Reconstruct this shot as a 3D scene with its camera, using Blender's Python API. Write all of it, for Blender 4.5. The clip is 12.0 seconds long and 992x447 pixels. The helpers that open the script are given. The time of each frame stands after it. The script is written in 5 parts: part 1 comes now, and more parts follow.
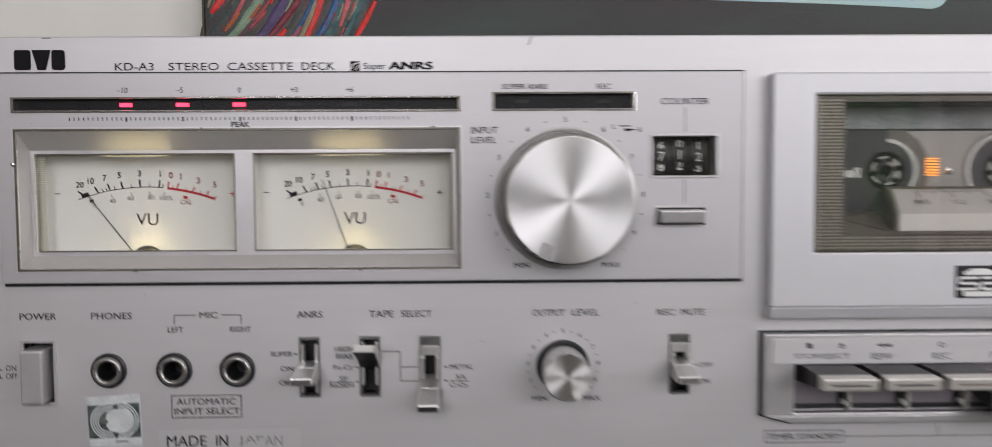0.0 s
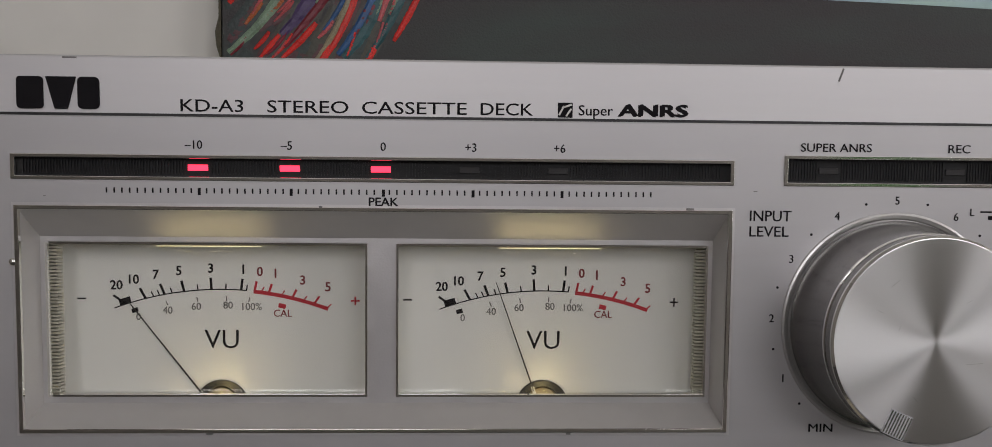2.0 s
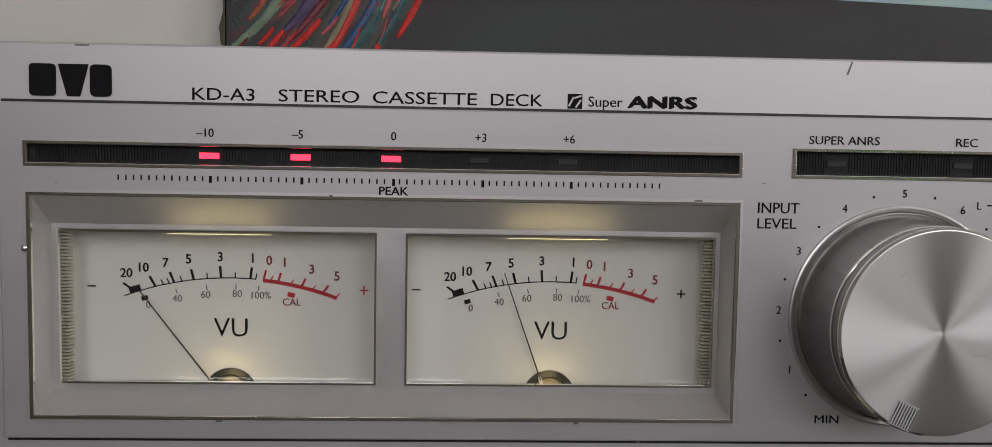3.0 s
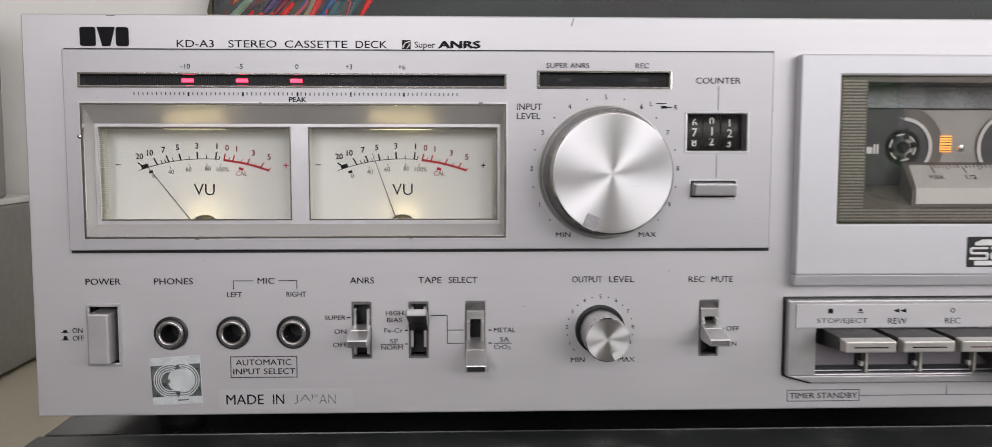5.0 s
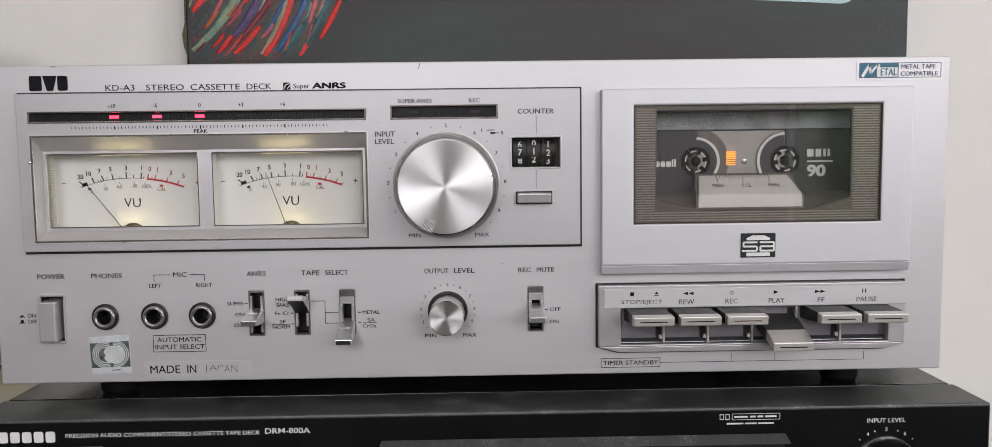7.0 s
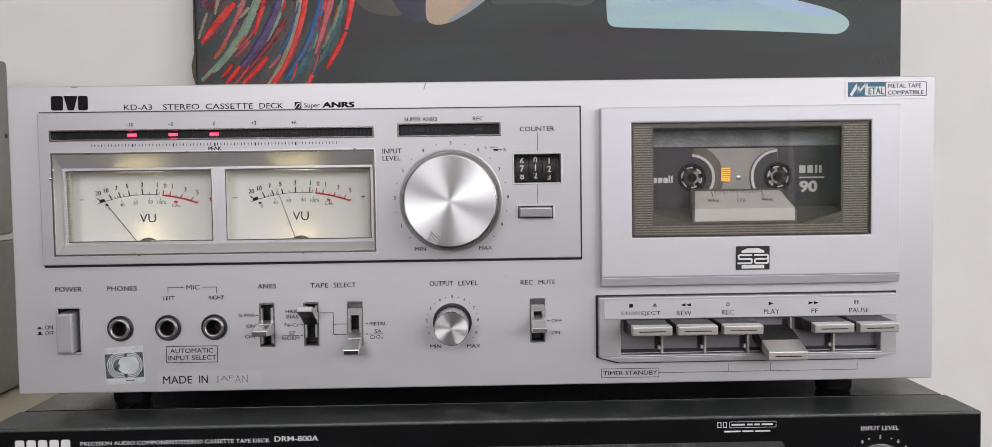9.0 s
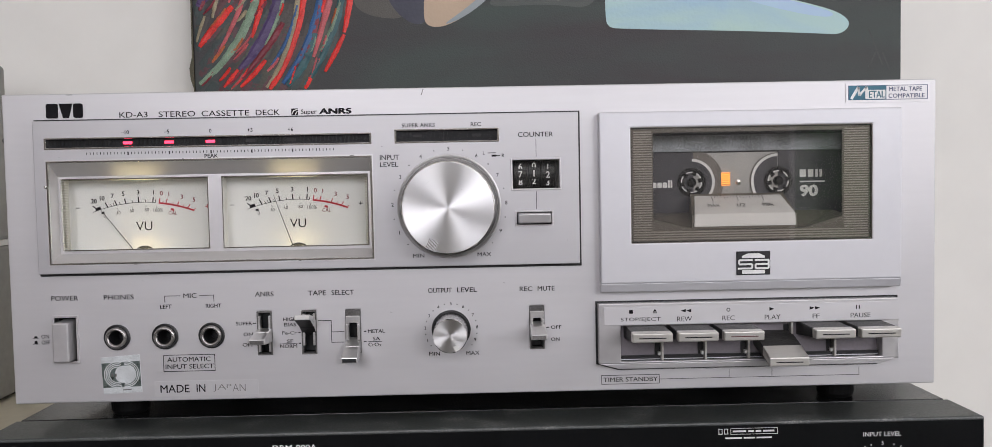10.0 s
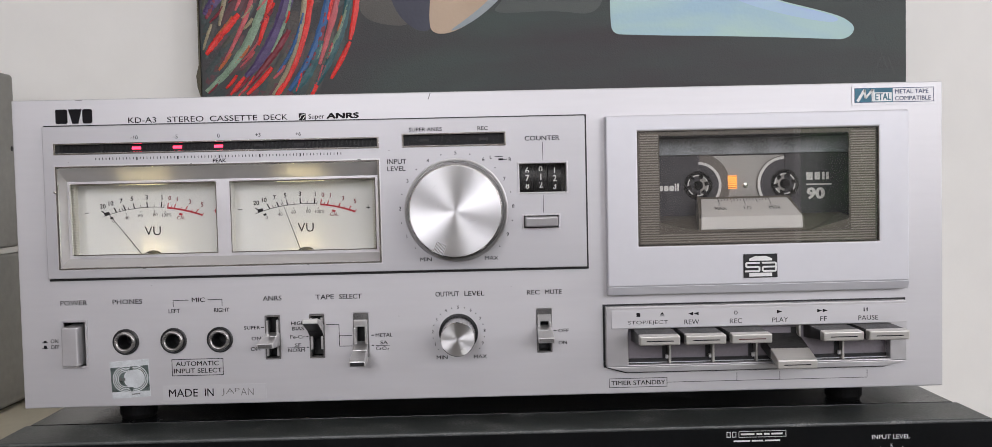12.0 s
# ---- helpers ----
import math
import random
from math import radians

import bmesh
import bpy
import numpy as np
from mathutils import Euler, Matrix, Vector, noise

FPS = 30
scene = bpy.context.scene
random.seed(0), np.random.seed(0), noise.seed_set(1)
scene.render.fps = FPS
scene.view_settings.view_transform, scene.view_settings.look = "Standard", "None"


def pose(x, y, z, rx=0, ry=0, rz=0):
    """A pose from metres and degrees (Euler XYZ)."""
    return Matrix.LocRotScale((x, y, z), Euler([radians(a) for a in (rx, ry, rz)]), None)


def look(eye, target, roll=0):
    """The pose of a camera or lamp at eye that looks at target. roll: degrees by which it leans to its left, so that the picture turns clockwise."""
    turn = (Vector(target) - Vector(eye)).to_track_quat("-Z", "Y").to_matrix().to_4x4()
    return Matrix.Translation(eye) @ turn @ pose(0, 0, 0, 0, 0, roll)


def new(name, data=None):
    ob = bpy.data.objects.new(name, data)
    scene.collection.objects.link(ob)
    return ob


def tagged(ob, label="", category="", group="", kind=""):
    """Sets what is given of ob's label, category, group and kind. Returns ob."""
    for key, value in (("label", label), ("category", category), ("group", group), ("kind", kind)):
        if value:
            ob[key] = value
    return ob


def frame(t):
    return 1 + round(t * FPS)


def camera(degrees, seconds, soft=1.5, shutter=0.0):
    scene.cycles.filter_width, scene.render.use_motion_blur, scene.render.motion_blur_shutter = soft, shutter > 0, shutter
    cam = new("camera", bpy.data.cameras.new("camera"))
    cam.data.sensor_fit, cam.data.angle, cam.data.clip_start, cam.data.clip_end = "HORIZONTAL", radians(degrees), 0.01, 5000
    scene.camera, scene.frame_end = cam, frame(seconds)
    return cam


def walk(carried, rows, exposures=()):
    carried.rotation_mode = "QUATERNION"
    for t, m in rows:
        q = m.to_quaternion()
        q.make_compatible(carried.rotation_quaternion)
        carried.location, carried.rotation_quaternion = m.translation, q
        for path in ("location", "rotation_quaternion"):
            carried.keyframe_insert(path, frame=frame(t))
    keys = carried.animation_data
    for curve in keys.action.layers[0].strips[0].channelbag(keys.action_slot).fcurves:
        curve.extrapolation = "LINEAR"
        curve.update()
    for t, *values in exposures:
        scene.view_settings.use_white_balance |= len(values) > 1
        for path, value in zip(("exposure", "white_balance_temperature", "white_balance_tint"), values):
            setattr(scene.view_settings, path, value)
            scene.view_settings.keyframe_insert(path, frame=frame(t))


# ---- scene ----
cam = camera(58.0, 12.0, soft=0.7, shutter=0.5)
EXPOSURES = [(0.0, -0.07, 6550, 11), (0.5, -0.30, 6600, 11), (1.0, -0.70, 6650, 11), (1.5, -0.72, 6700, 11), (3.2, -0.72, 6700, 11), (3.7, -0.55, 6660, 11), (5.3, 0.12, 6550, 11), (6.5, 0.07, 6550, 11), (9.0, 0.09, 6460, 12), (12.0, 0.12, 6420, 12)]
PATH = [
    (0, (-0.041, -0.31, 1.0), (-0.008, 1.686, 0.88), -0.3),
    (0.5, (-0.079, -0.252, 1.013), (-0.05, 1.743, 0.873), -0.2),
    (1, (-0.095, -0.22, 1.021), (-0.045, 1.775, 0.881), 0.2),
    (1.5, (-0.103, -0.199, 1.024), (-0.021, 1.795, 0.887), 0.4),
    (2, (-0.106, -0.193, 1.025), (-0.029, 1.8, 0.882), 0.6),
    (2.5, (-0.107, -0.191, 1.025), (-0.037, 1.802, 0.882), 0.8),
    (3, (-0.108, -0.194, 1.023), (-0.031, 1.799, 0.879), 1.0),
    (3.5, (-0.104, -0.207, 1.019), (-0.022, 1.784, 0.855), 0.9),
    (3.7, (-0.098, -0.225, 1.008), (-0.02, 1.765, 0.829), 0.9),
    (5.3, (-0.055, -0.338, 0.999), (0.013, 1.653, 0.821), -0.2),
    (5.5, (-0.049, -0.341, 0.998), (0.007, 1.651, 0.829), -0.2),
    (6, (-0.038, -0.345, 1.0), (0.007, 1.647, 0.823), -0.3),
    (6.5, (-0.013, -0.369, 1.004), (0.032, 1.62, 0.807), -0.3),
    (7, (0.002, -0.412, 1.009), (0.042, 1.579, 0.829), -0.7),
    (9, (0.001, -0.427, 1.0), (0.038, 1.57, 0.899), -0.8),
    (9.5, (0.001, -0.426, 1.0), (0.036, 1.572, 0.905), -0.9),
    (10, (0.002, -0.424, 1.003), (0.038, 1.573, 0.901), -1.1),
    (10.5, (0.002, -0.421, 1.003), (0.038, 1.576, 0.908), -1.2),
    (11, (0.002, -0.424, 1.003), (0.038, 1.574, 0.914), -1.3),
    (11.5, (0.001, -0.427, 1.001), (0.03, 1.571, 0.919), -1.3),
    (12, (0.001, -0.425, 1.001), (0.026, 1.573, 0.917), -1.3),
]
walk(cam, [(t, look(eye, target, roll)) for t, eye, target, roll in PATH], exposures=EXPOSURES)

# ---- world, sun, window light ----
ZB = 0.9          # height of the deck's front panel above the floor
world = bpy.data.worlds.new("world")
scene.world = world
world.use_nodes = True
wn = world.node_tree.nodes
sky = wn.new("ShaderNodeTexSky")
sky.sky_type = 'NISHITA'
sky.sun_disc = False
sky.sun_elevation = radians(40)
sky.sun_rotation = radians(-14)
wn["Background"].inputs["Strength"].default_value = 0.12
world.node_tree.links.new(sky.outputs[0], wn["Background"].inputs["Color"])

sun_data = bpy.data.lights.new("sun", 'SUN')
sun_data.energy, sun_data.angle, sun_data.color = 3.0, radians(0.6), (1.0, 0.96, 0.9)
sun = new("sun", sun_data)
sun.matrix_world = look((-3.0, 5.0, 9.0), (0.0, -7.0, 0.5))


def window_light(name, x, y, z, sx, sz, target, watts, color):
    data = bpy.data.lights.new(name, 'AREA')
    data.shape, data.size, data.size_y, data.energy, data.color = 'RECTANGLE', sx, sz, watts, color
    ob = new(name, data)
    ob.matrix_world = look((x, y, z), target)
    return ob


window_light("window_light", 1.30, -2.62, 1.82, 1.5, 0.95, (1.30, 0.0, 1.82), 23.0, (0.98, 0.955, 0.985))
window_light("second_window_light", -0.55, -2.62, 1.82, 0.9, 0.95, (-0.55, 0.0, 1.82), 20.0, (0.98, 0.955, 0.985))
window_light("side_window_light", 2.32, -1.35, 1.6, 0.9, 1.0, (0.0, -1.35, 1.6), 17.0, (0.98, 0.955, 0.985))


# ---- materials ----
def mat(name, color, rough=0.5, metal=0.0, noise_scale=0.0, noise_amt=0.1, bump=0.0, bump_scale=900.0, stretch=(1, 1, 1), emit=0.0, rough_var=0.0, spec=0.5, coat=0.0):
    """A principled material with colour variation at two scales, roughness wear and fine relief."""
    m = bpy.data.materials.new(name)
    m.use_nodes = True
    n, l = m.node_tree.nodes, m.node_tree.links
    p = n["Principled BSDF"]
    p.inputs["Base Color"].default_value = (*color, 1)
    p.inputs["Roughness"].default_value = rough
    p.inputs["Metallic"].default_value = metal
    p.inputs["Specular IOR Level"].default_value = spec
    p.inputs["Coat Weight"].default_value = coat
    if emit:
        p.inputs["Emission Color"].default_value = (*color, 1)
        p.inputs["Emission Strength"].default_value = emit
    if noise_scale or bump or rough_var:
        co = n.new("ShaderNodeTexCoord")
        mp = n.new("ShaderNodeMapping")
        mp.inputs["Scale"].default_value = stretch
        l.new(co.outputs["Object"], mp.inputs["Vector"])
    if noise_scale:
        big = n.new("ShaderNodeTexNoise")
        big.inputs["Scale"].default_value = noise_scale
        big.inputs["Detail"].default_value = 4
        fine = n.new("ShaderNodeTexNoise")
        fine.inputs["Scale"].default_value = noise_scale * 14
        fine.inputs["Detail"].default_value = 3
        mix = n.new("ShaderNodeMath")
        mix.operation = 'ADD'
        ramp = n.new("ShaderNodeMapRange")
        ramp.inputs["From Min"].default_value, ramp.inputs["From Max"].default_value = 0.6, 1.4
        ramp.inputs["To Min"].default_value, ramp.inputs["To Max"].default_value = 1 - noise_amt, 1 + noise_amt
        mul = n.new("ShaderNodeVectorMath")
        mul.operation = 'SCALE'
        mul.inputs[0].default_value = color
        l.new(mp.outputs[0], big.inputs["Vector"])
        l.new(mp.outputs[0], fine.inputs["Vector"])
        l.new(big.outputs["Fac"], mix.inputs[0])
        l.new(fine.outputs["Fac"], mix.inputs[1])
        l.new(mix.outputs[0], ramp.inputs["Value"])
        l.new(ramp.outputs[0], mul.inputs["Scale"])
        l.new(mul.outputs[0], p.inputs["Base Color"])
        if rough_var:
            rr = n.new("ShaderNodeMapRange")
            rr.inputs["From Min"].default_value, rr.inputs["From Max"].default_value = 0.6, 1.4
            rr.inputs["To Min"].default_value, rr.inputs["To Max"].default_value = rough - rough_var, rough + rough_var
            l.new(mix.outputs[0], rr.inputs["Value"])
            l.new(rr.outputs[0], p.inputs["Roughness"])
    if bump:
        grain = n.new("ShaderNodeTexNoise")
        grain.inputs["Scale"].default_value = bump_scale
        grain.inputs["Detail"].default_value = 2
        bp = n.new("ShaderNodeBump")
        bp.inputs["Strength"].default_value = bump
        bp.inputs["Distance"].default_value = 0.0005
        l.new(mp.outputs[0], grain.inputs["Vector"])
        l.new(grain.outputs["Fac"], bp.inputs["Height"])
        l.new(bp.outputs[0], p.inputs["Normal"])
    return m


def turned_metal(name, color, rough):
    """Lathe-turned aluminium: reflections stretched round the object's own z axis, with faint concentric rings."""
    m = mat(name, color, rough, 1.0)
    n, l = m.node_tree.nodes, m.node_tree.links
    p = n["Principled BSDF"]
    p.inputs["Anisotropic"].default_value = 0.9
    tan = n.new("ShaderNodeTangent")
    tan.direction_type, tan.axis = 'RADIAL', 'Z'
    l.new(tan.outputs[0], p.inputs["Tangent"])
    co = n.new("ShaderNodeTexCoord")
    sep = n.new("ShaderNodeSeparateXYZ")
    l.new(co.outputs["Object"], sep.inputs[0])
    xy = n.new("ShaderNodeCombineXYZ")
    l.new(sep.outputs[0], xy.inputs[0])
    l.new(sep.outputs[1], xy.inputs[1])
    ln = n.new("ShaderNodeVectorMath")
    ln.operation = 'LENGTH'
    l.new(xy.outputs[0], ln.inputs[0])
    rings = n.new("ShaderNodeTexNoise")
    rings.noise_dimensions = '1D'
    rings.inputs["Scale"].default_value = 4200
    l.new(ln.outputs["Value"], rings.inputs["W"])
    mr = n.new("ShaderNodeMapRange")
    mr.inputs["To Min"].default_value, mr.inputs["To Max"].default_value = rough - 0.004, rough + 0.004
    l.new(rings.outputs["Fac"], mr.inputs["Value"])
    l.new(mr.outputs[0], p.inputs["Roughness"])
    return m


def pane(name, tint, gloss=1.0, rough=0.02, haze=0.0):
    """Thin glazing: tinted see-through sheet with Fresnel gloss and, where given, a cloudy diffuse haze in place of
    reflected room light.
    """
    m = bpy.data.materials.new(name)
    m.use_nodes = True
    n, l = m.node_tree.nodes, m.node_tree.links
    n.remove(n["Principled BSDF"])
    tr = n.new("ShaderNodeBsdfTransparent")
    tr.inputs[0].default_value = (*tint, 1)
    gl = n.new("ShaderNodeBsdfGlossy")
    gl.inputs["Roughness"].default_value = rough
    gl.inputs["Color"].default_value = (gloss, gloss, gloss, 1)
    fr = n.new("ShaderNodeFresnel")
    fr.inputs["IOR"].default_value = 1.5
    mx = n.new("ShaderNodeMixShader")
    l.new(fr.outputs[0], mx.inputs[0])
    if haze:
        haze_diffuse, veil = n.new("ShaderNodeBsdfDiffuse"), n.new("ShaderNodeMixShader")
        haze_diffuse.inputs["Color"].default_value = (0.62, 0.62, 0.60, 1)
        cloud, span = n.new("ShaderNodeTexNoise"), n.new("ShaderNodeMapRange")
        cloud.inputs["Scale"].default_value, cloud.inputs["Detail"].default_value = 45.0, 4
        span.inputs["To Min"].default_value, span.inputs["To Max"].default_value = haze * 0.5, haze * 1.5
        place = n.new("ShaderNodeTexCoord")
        l.new(place.outputs["Object"], cloud.inputs["Vector"])
        l.new(cloud.outputs["Fac"], span.inputs["Value"])
        l.new(span.outputs[0], veil.inputs[0])
        l.new(tr.outputs[0], veil.inputs[1])
        l.new(haze_diffuse.outputs[0], veil.inputs[2])
        tr = veil
    l.new(tr.outputs[0], mx.inputs[1])
    l.new(gl.outputs[0], mx.inputs[2])
    l.new(mx.outputs[0], n["Material Output"].inputs["Surface"])
    return m


PANEL = mat("satin_aluminium", (0.625, 0.613, 0.622), 0.47, 0.66, 9.0, 0.03, 0.03, 2600, (0.25, 1, 3), rough_var=0.04)
SUB = mat("grey_satin_aluminium", (0.53, 0.52, 0.53), 0.46, 0.68, 9.0, 0.03, 0.03, 2600, (0.25, 1, 3), rough_var=0.04)
DOORM = mat("pale_satin_aluminium", (0.66, 0.655, 0.68), 0.44, 0.42, 12.0, 0.025, 0.02, 2400, rough_var=0.04)
SURROUND = mat("satin_silver_plastic", (0.56, 0.545, 0.53), 0.58, 0.55, 15.0, 0.05, 0.03, 2200, rough_var=0.05)
BEZEL = mat("silver_plastic", (0.62, 0.605, 0.61), 0.36, 0.72, 15.0, 0.05, 0.08, 2200, rough_var=0.05)
CHROME = mat("polished_metal", (0.80, 0.79, 0.77), 0.16, 1.0, 60.0, 0.05, rough_var=0.06)
BRIGHT = mat("bright_edge", (0.92, 0.91, 0.88), 0.10, 1.0, 80.0, 0.03)
NICKEL = mat("dull_nickel", (0.40, 0.385, 0.37), 0.30, 0.9, 120.0, 0.12, rough_var=0.06)
KEYTOP = mat("grained_black_key_top", (0.035, 0.034, 0.033), 0.5, 0.0, 400.0, 0.7, 0.5, 900, rough_var=0.08, spec=0.3)
SLIDE = mat("satin_slide_metal", (0.58, 0.57, 0.56), 0.34, 0.8, 60.0, 0.08, 0.05, 1800, rough_var=0.06)
KEYM = mat("brushed_key_metal", (0.60, 0.58, 0.54), 0.40, 0.62, 40.0, 0.06, 0.12, 1800, (0.15, 1, 4), rough_var=0.06)
KNOB_FACE = turned_metal("turned_aluminium", (0.78, 0.77, 0.77), 0.37)
SMALL_FACE = turned_metal("dull_turned_aluminium", (0.70, 0.69, 0.68), 0.36)
# aluminium coloured darker than the faces, in place of dark reflections on the sides
KNOB_SIDE = mat("darkened_spun_aluminium", (0.27, 0.262, 0.255), 0.24, 1.0)
BLACK = mat("black_plastic", (0.012, 0.012, 0.013), 0.4, 0.0, 120.0, 0.25, 0.1, 1500, rough_var=0.08)
RUBBER = mat("black_rubber", (0.005, 0.005, 0.005), 0.6, 0.0, 150.0, 0.2, spec=0.12)
INK = mat("black_ink", (0.010, 0.009, 0.011), 0.75, 0.0, 300.0, 0.2, spec=0.15)
GREYINK = mat("grey_ink", (0.16, 0.155, 0.15), 0.6, 0.0, 300.0, 0.15)
REDINK = mat("red_ink", (0.50, 0.012, 0.03), 0.55, 0.0, 300.0, 0.12)
DARKRED = mat("dark_red_ink", (0.20, 0.02, 0.025), 0.55, 0.0, 300.0, 0.12)
WHITEINK = mat("white_ink", (0.80, 0.80, 0.78), 0.5, 0.0, 200.0, 0.12)
PAPER = mat("meter_scale_card", (0.80, 0.80, 0.785), 0.6, 0.0, 60.0, 0.03)
AMBERED = mat("yellowed_diffuser", (0.52, 0.50, 0.42), 0.35, 0.0, 120.0, 0.1)
SMOKE = mat("smoked_strip", (0.015, 0.015, 0.016), 0.40, 0.0, 200.0, 0.35, 0.1, 900, rough_var=0.08, spec=0.22)
LED_ON = mat("lit_led", (1.0, 0.035, 0.085), 0.4, emit=3.2)
LED_OFF = mat("unlit_led", (0.012, 0.01, 0.011), 0.5, 0.0, 300.0, 0.2)
BULB = mat("lit_meter_bulb", (1.0, 0.86, 0.52), 0.4, emit=1.0)
AMBER = mat("amber_lamp", (1.0, 0.36, 0.06), 0.4, emit=1.6)
BROWN = mat("brown_ribbed_plastic", (0.12, 0.105, 0.088), 0.40, 0.2, 80.0, 0.12, rough_var=0.06)
POCKET = mat("smooth_brown_plastic", (0.17, 0.15, 0.125), 0.4, 0.2, 60.0, 0.1, rough_var=0.06)
RIBM = mat("taupe_rib_plastic", (0.31, 0.285, 0.25), 0.36, 0.3, 80.0, 0.10, rough_var=0.06)
SHELL = mat("slate_cassette_shell", (0.042, 0.040, 0.050), 0.38, 0.0, 60.0, 0.15, rough_var=0.06)
GREYCLEAR = mat("frosted_tape_window", (0.42, 0.41, 0.39), 0.30, 0.0, 90.0, 0.15)
SCUFFED = mat("scuffed_grey_plastic", (0.27, 0.29, 0.31), 0.35, 0.0, 75.0, 0.8, rough_var=0.1)
PACK = mat("grey_brown_tape_pack", (0.17, 0.15, 0.135), 0.3, 0.0, 200.0, 0.15)
RECRED = mat("dull_red_groove", (0.085, 0.014, 0.014), 0.5, 0.0, 200.0, 0.1)
MOULDING = mat("dusty_black_moulding", (0.042, 0.047, 0.044), 0.38, 0.0, 45.0, 0.45, 0.10, 1300, rough_var=0.10, spec=0.6)
TAPE = mat("brown_tape", (0.055, 0.045, 0.038), 0.3, 0.0, 200.0, 0.15)
CREAMPL = mat("off_white_plastic", (0.70, 0.69, 0.66), 0.42, 0.0, 60.0, 0.04)
GRAINED = mat("grained_dark_metal", (0.15, 0.145, 0.14), 0.4, 0.5, 120.0, 0.4, 0.3, 900, rough_var=0.08)
BAYBACK = mat("mauve_grey_bay", (0.24, 0.215, 0.235), 0.45, 0.15, 50.0, 0.12, rough_var=0.08)
TEAL = mat("teal_foil", (0.028, 0.115, 0.165), 0.35, 0.3, 120.0, 0.15)
NAVY = mat("navy_ink", (0.035, 0.05, 0.12), 0.5, 0.0, 200.0, 0.1)
FOIL = mat("worn_silver_foil", (0.64, 0.67, 0.675), 0.42, 0.25, 180.0, 0.22, 0.2, 600, rough_var=0.1)
FOILDARK = mat("dark_green_foil", (0.19, 0.235, 0.22), 0.32, 0.7, 220.0, 0.6, rough_var=0.1)
CLEARLAB = mat("clear_label_film", (0.65, 0.64, 0.648), 0.46, 0.64, 40.0, 0.02)
BLACKMET = mat("black_enamel", (0.005, 0.0055, 0.006), 0.34, 0.0, 35.0, 0.3, 0.03, 1200, rough_var=0.06, spec=0.18)
BLACKTOP = mat("dusty_black_enamel", (0.008, 0.0085, 0.0085), 0.22, 0.0, 30.0, 0.45, 0.03, 1500, rough_var=0.06, spec=0.5)
CASE = mat("dark_grey_vinyl_case", (0.05, 0.05, 0.052), 0.5, 0.0, 40.0, 0.15, 0.2, 900)
GOLD = mat("brass_movement", (0.45, 0.36, 0.20), 0.3, 1.0, 200.0, 0.3)
NEEDLE = mat("black_needle", (0.03, 0.028, 0.026), 0.4)
METER_GLASS = pane("clear_acrylic", (0.97, 0.97, 0.95))
# the pane's diffuse haze stands in for reflections of a bright room
SMOKED_GLASS = pane("smoked_acrylic", (0.92, 0.91, 0.89), haze=0.016)
WINDOW_GLASS = pane("window_glass", (0.95, 0.97, 0.96))
WALLM = mat("white_wall_paint", (0.88, 0.865, 0.82), 0.7, 0.0, 1.6, 0.03, 0.15, 260)
# tone of the unseen walls, chosen dark to cut bounce light
ROOMM = mat("unseen_wall_tone", (0.30, 0.28, 0.26), 0.75, 0.0, 1.6, 0.05, 0.15, 260)
CEILM = mat("ceiling_paint", (0.70, 0.69, 0.67), 0.8, 0.0, 1.5, 0.02)
# unseen floor, its grey picked to darken reflections and undersides
FLOORM = mat("unseen_dark_floor", (0.085, 0.082, 0.080), 0.9, 0.0, 5.0, 0.2, 0.3, 220)
SHELFM = mat("cream_melamine", (0.62, 0.57, 0.44), 0.5, 0.0, 6.0, 0.06, 0.1, 300)
GREYBOX = mat("grey_lacquer", (0.26, 0.255, 0.235), 0.42, 0.2, 7.0, 0.14, 0.15, 300)
FRAMEP = mat("white_window_paint", (0.78, 0.78, 0.76), 0.4, 0.0, 4.0, 0.03)


def two_tone(name, one, two, scale, stretch, rough=0.55, bump=0.8, bump_scale=700, low=0.35, high=0.65):
    """Oil paint that drifts between two colours in broad strokes, with canvas weave."""
    m = mat(name, one, rough, 0.0, 0.0, 0.0, bump, bump_scale)
    n, l = m.node_tree.nodes, m.node_tree.links
    p = n["Principled BSDF"]
    co = n.new("ShaderNodeTexCoord")
    mp = n.new("ShaderNodeMapping")
    mp.inputs["Scale"].default_value = stretch
    big = n.new("ShaderNodeTexNoise")
    big.inputs["Scale"].default_value, big.inputs["Detail"].default_value = scale, 6
    big.inputs["Distortion"].default_value = 0.4
    ramp = n.new("ShaderNodeMapRange")
    ramp.inputs["From Min"].default_value, ramp.inputs["From Max"].default_value = low, high
    mix = n.new("ShaderNodeMix")
    mix.data_type = 'RGBA'
    mix.inputs["A"].default_value, mix.inputs["B"].default_value = (*one, 1), (*two, 1)
    l.new(co.outputs["Object"], mp.inputs["Vector"])
    l.new(mp.outputs[0], big.inputs["Vector"])
    l.new(big.outputs["Fac"], ramp.inputs["Value"])
    l.new(ramp.outputs[0], mix.inputs["Factor"])
    l.new(mix.outputs["Result"], p.inputs["Base Color"])
    return m


CANVAS = two_tone("dark_painted_canvas", (0.046, 0.040, 0.043), (0.050, 0.070, 0.062), 7.0, (0.4, 1, 1.6), low=0.36, high=0.62)
CANVAS_EDGE = mat("rough_canvas_edge", (0.10, 0.09, 0.06), 0.8, 0.0, 40.0, 0.4, 0.6, 500)
GARDEN = mat("garden_green", (0.05, 0.11, 0.03), 0.8, 0.0, 1.2, 0.6)
HEDGE = mat("hedge_leaves", (0.06, 0.15, 0.04), 0.6, 0.0, 3.0, 0.8, 0.8, 20)


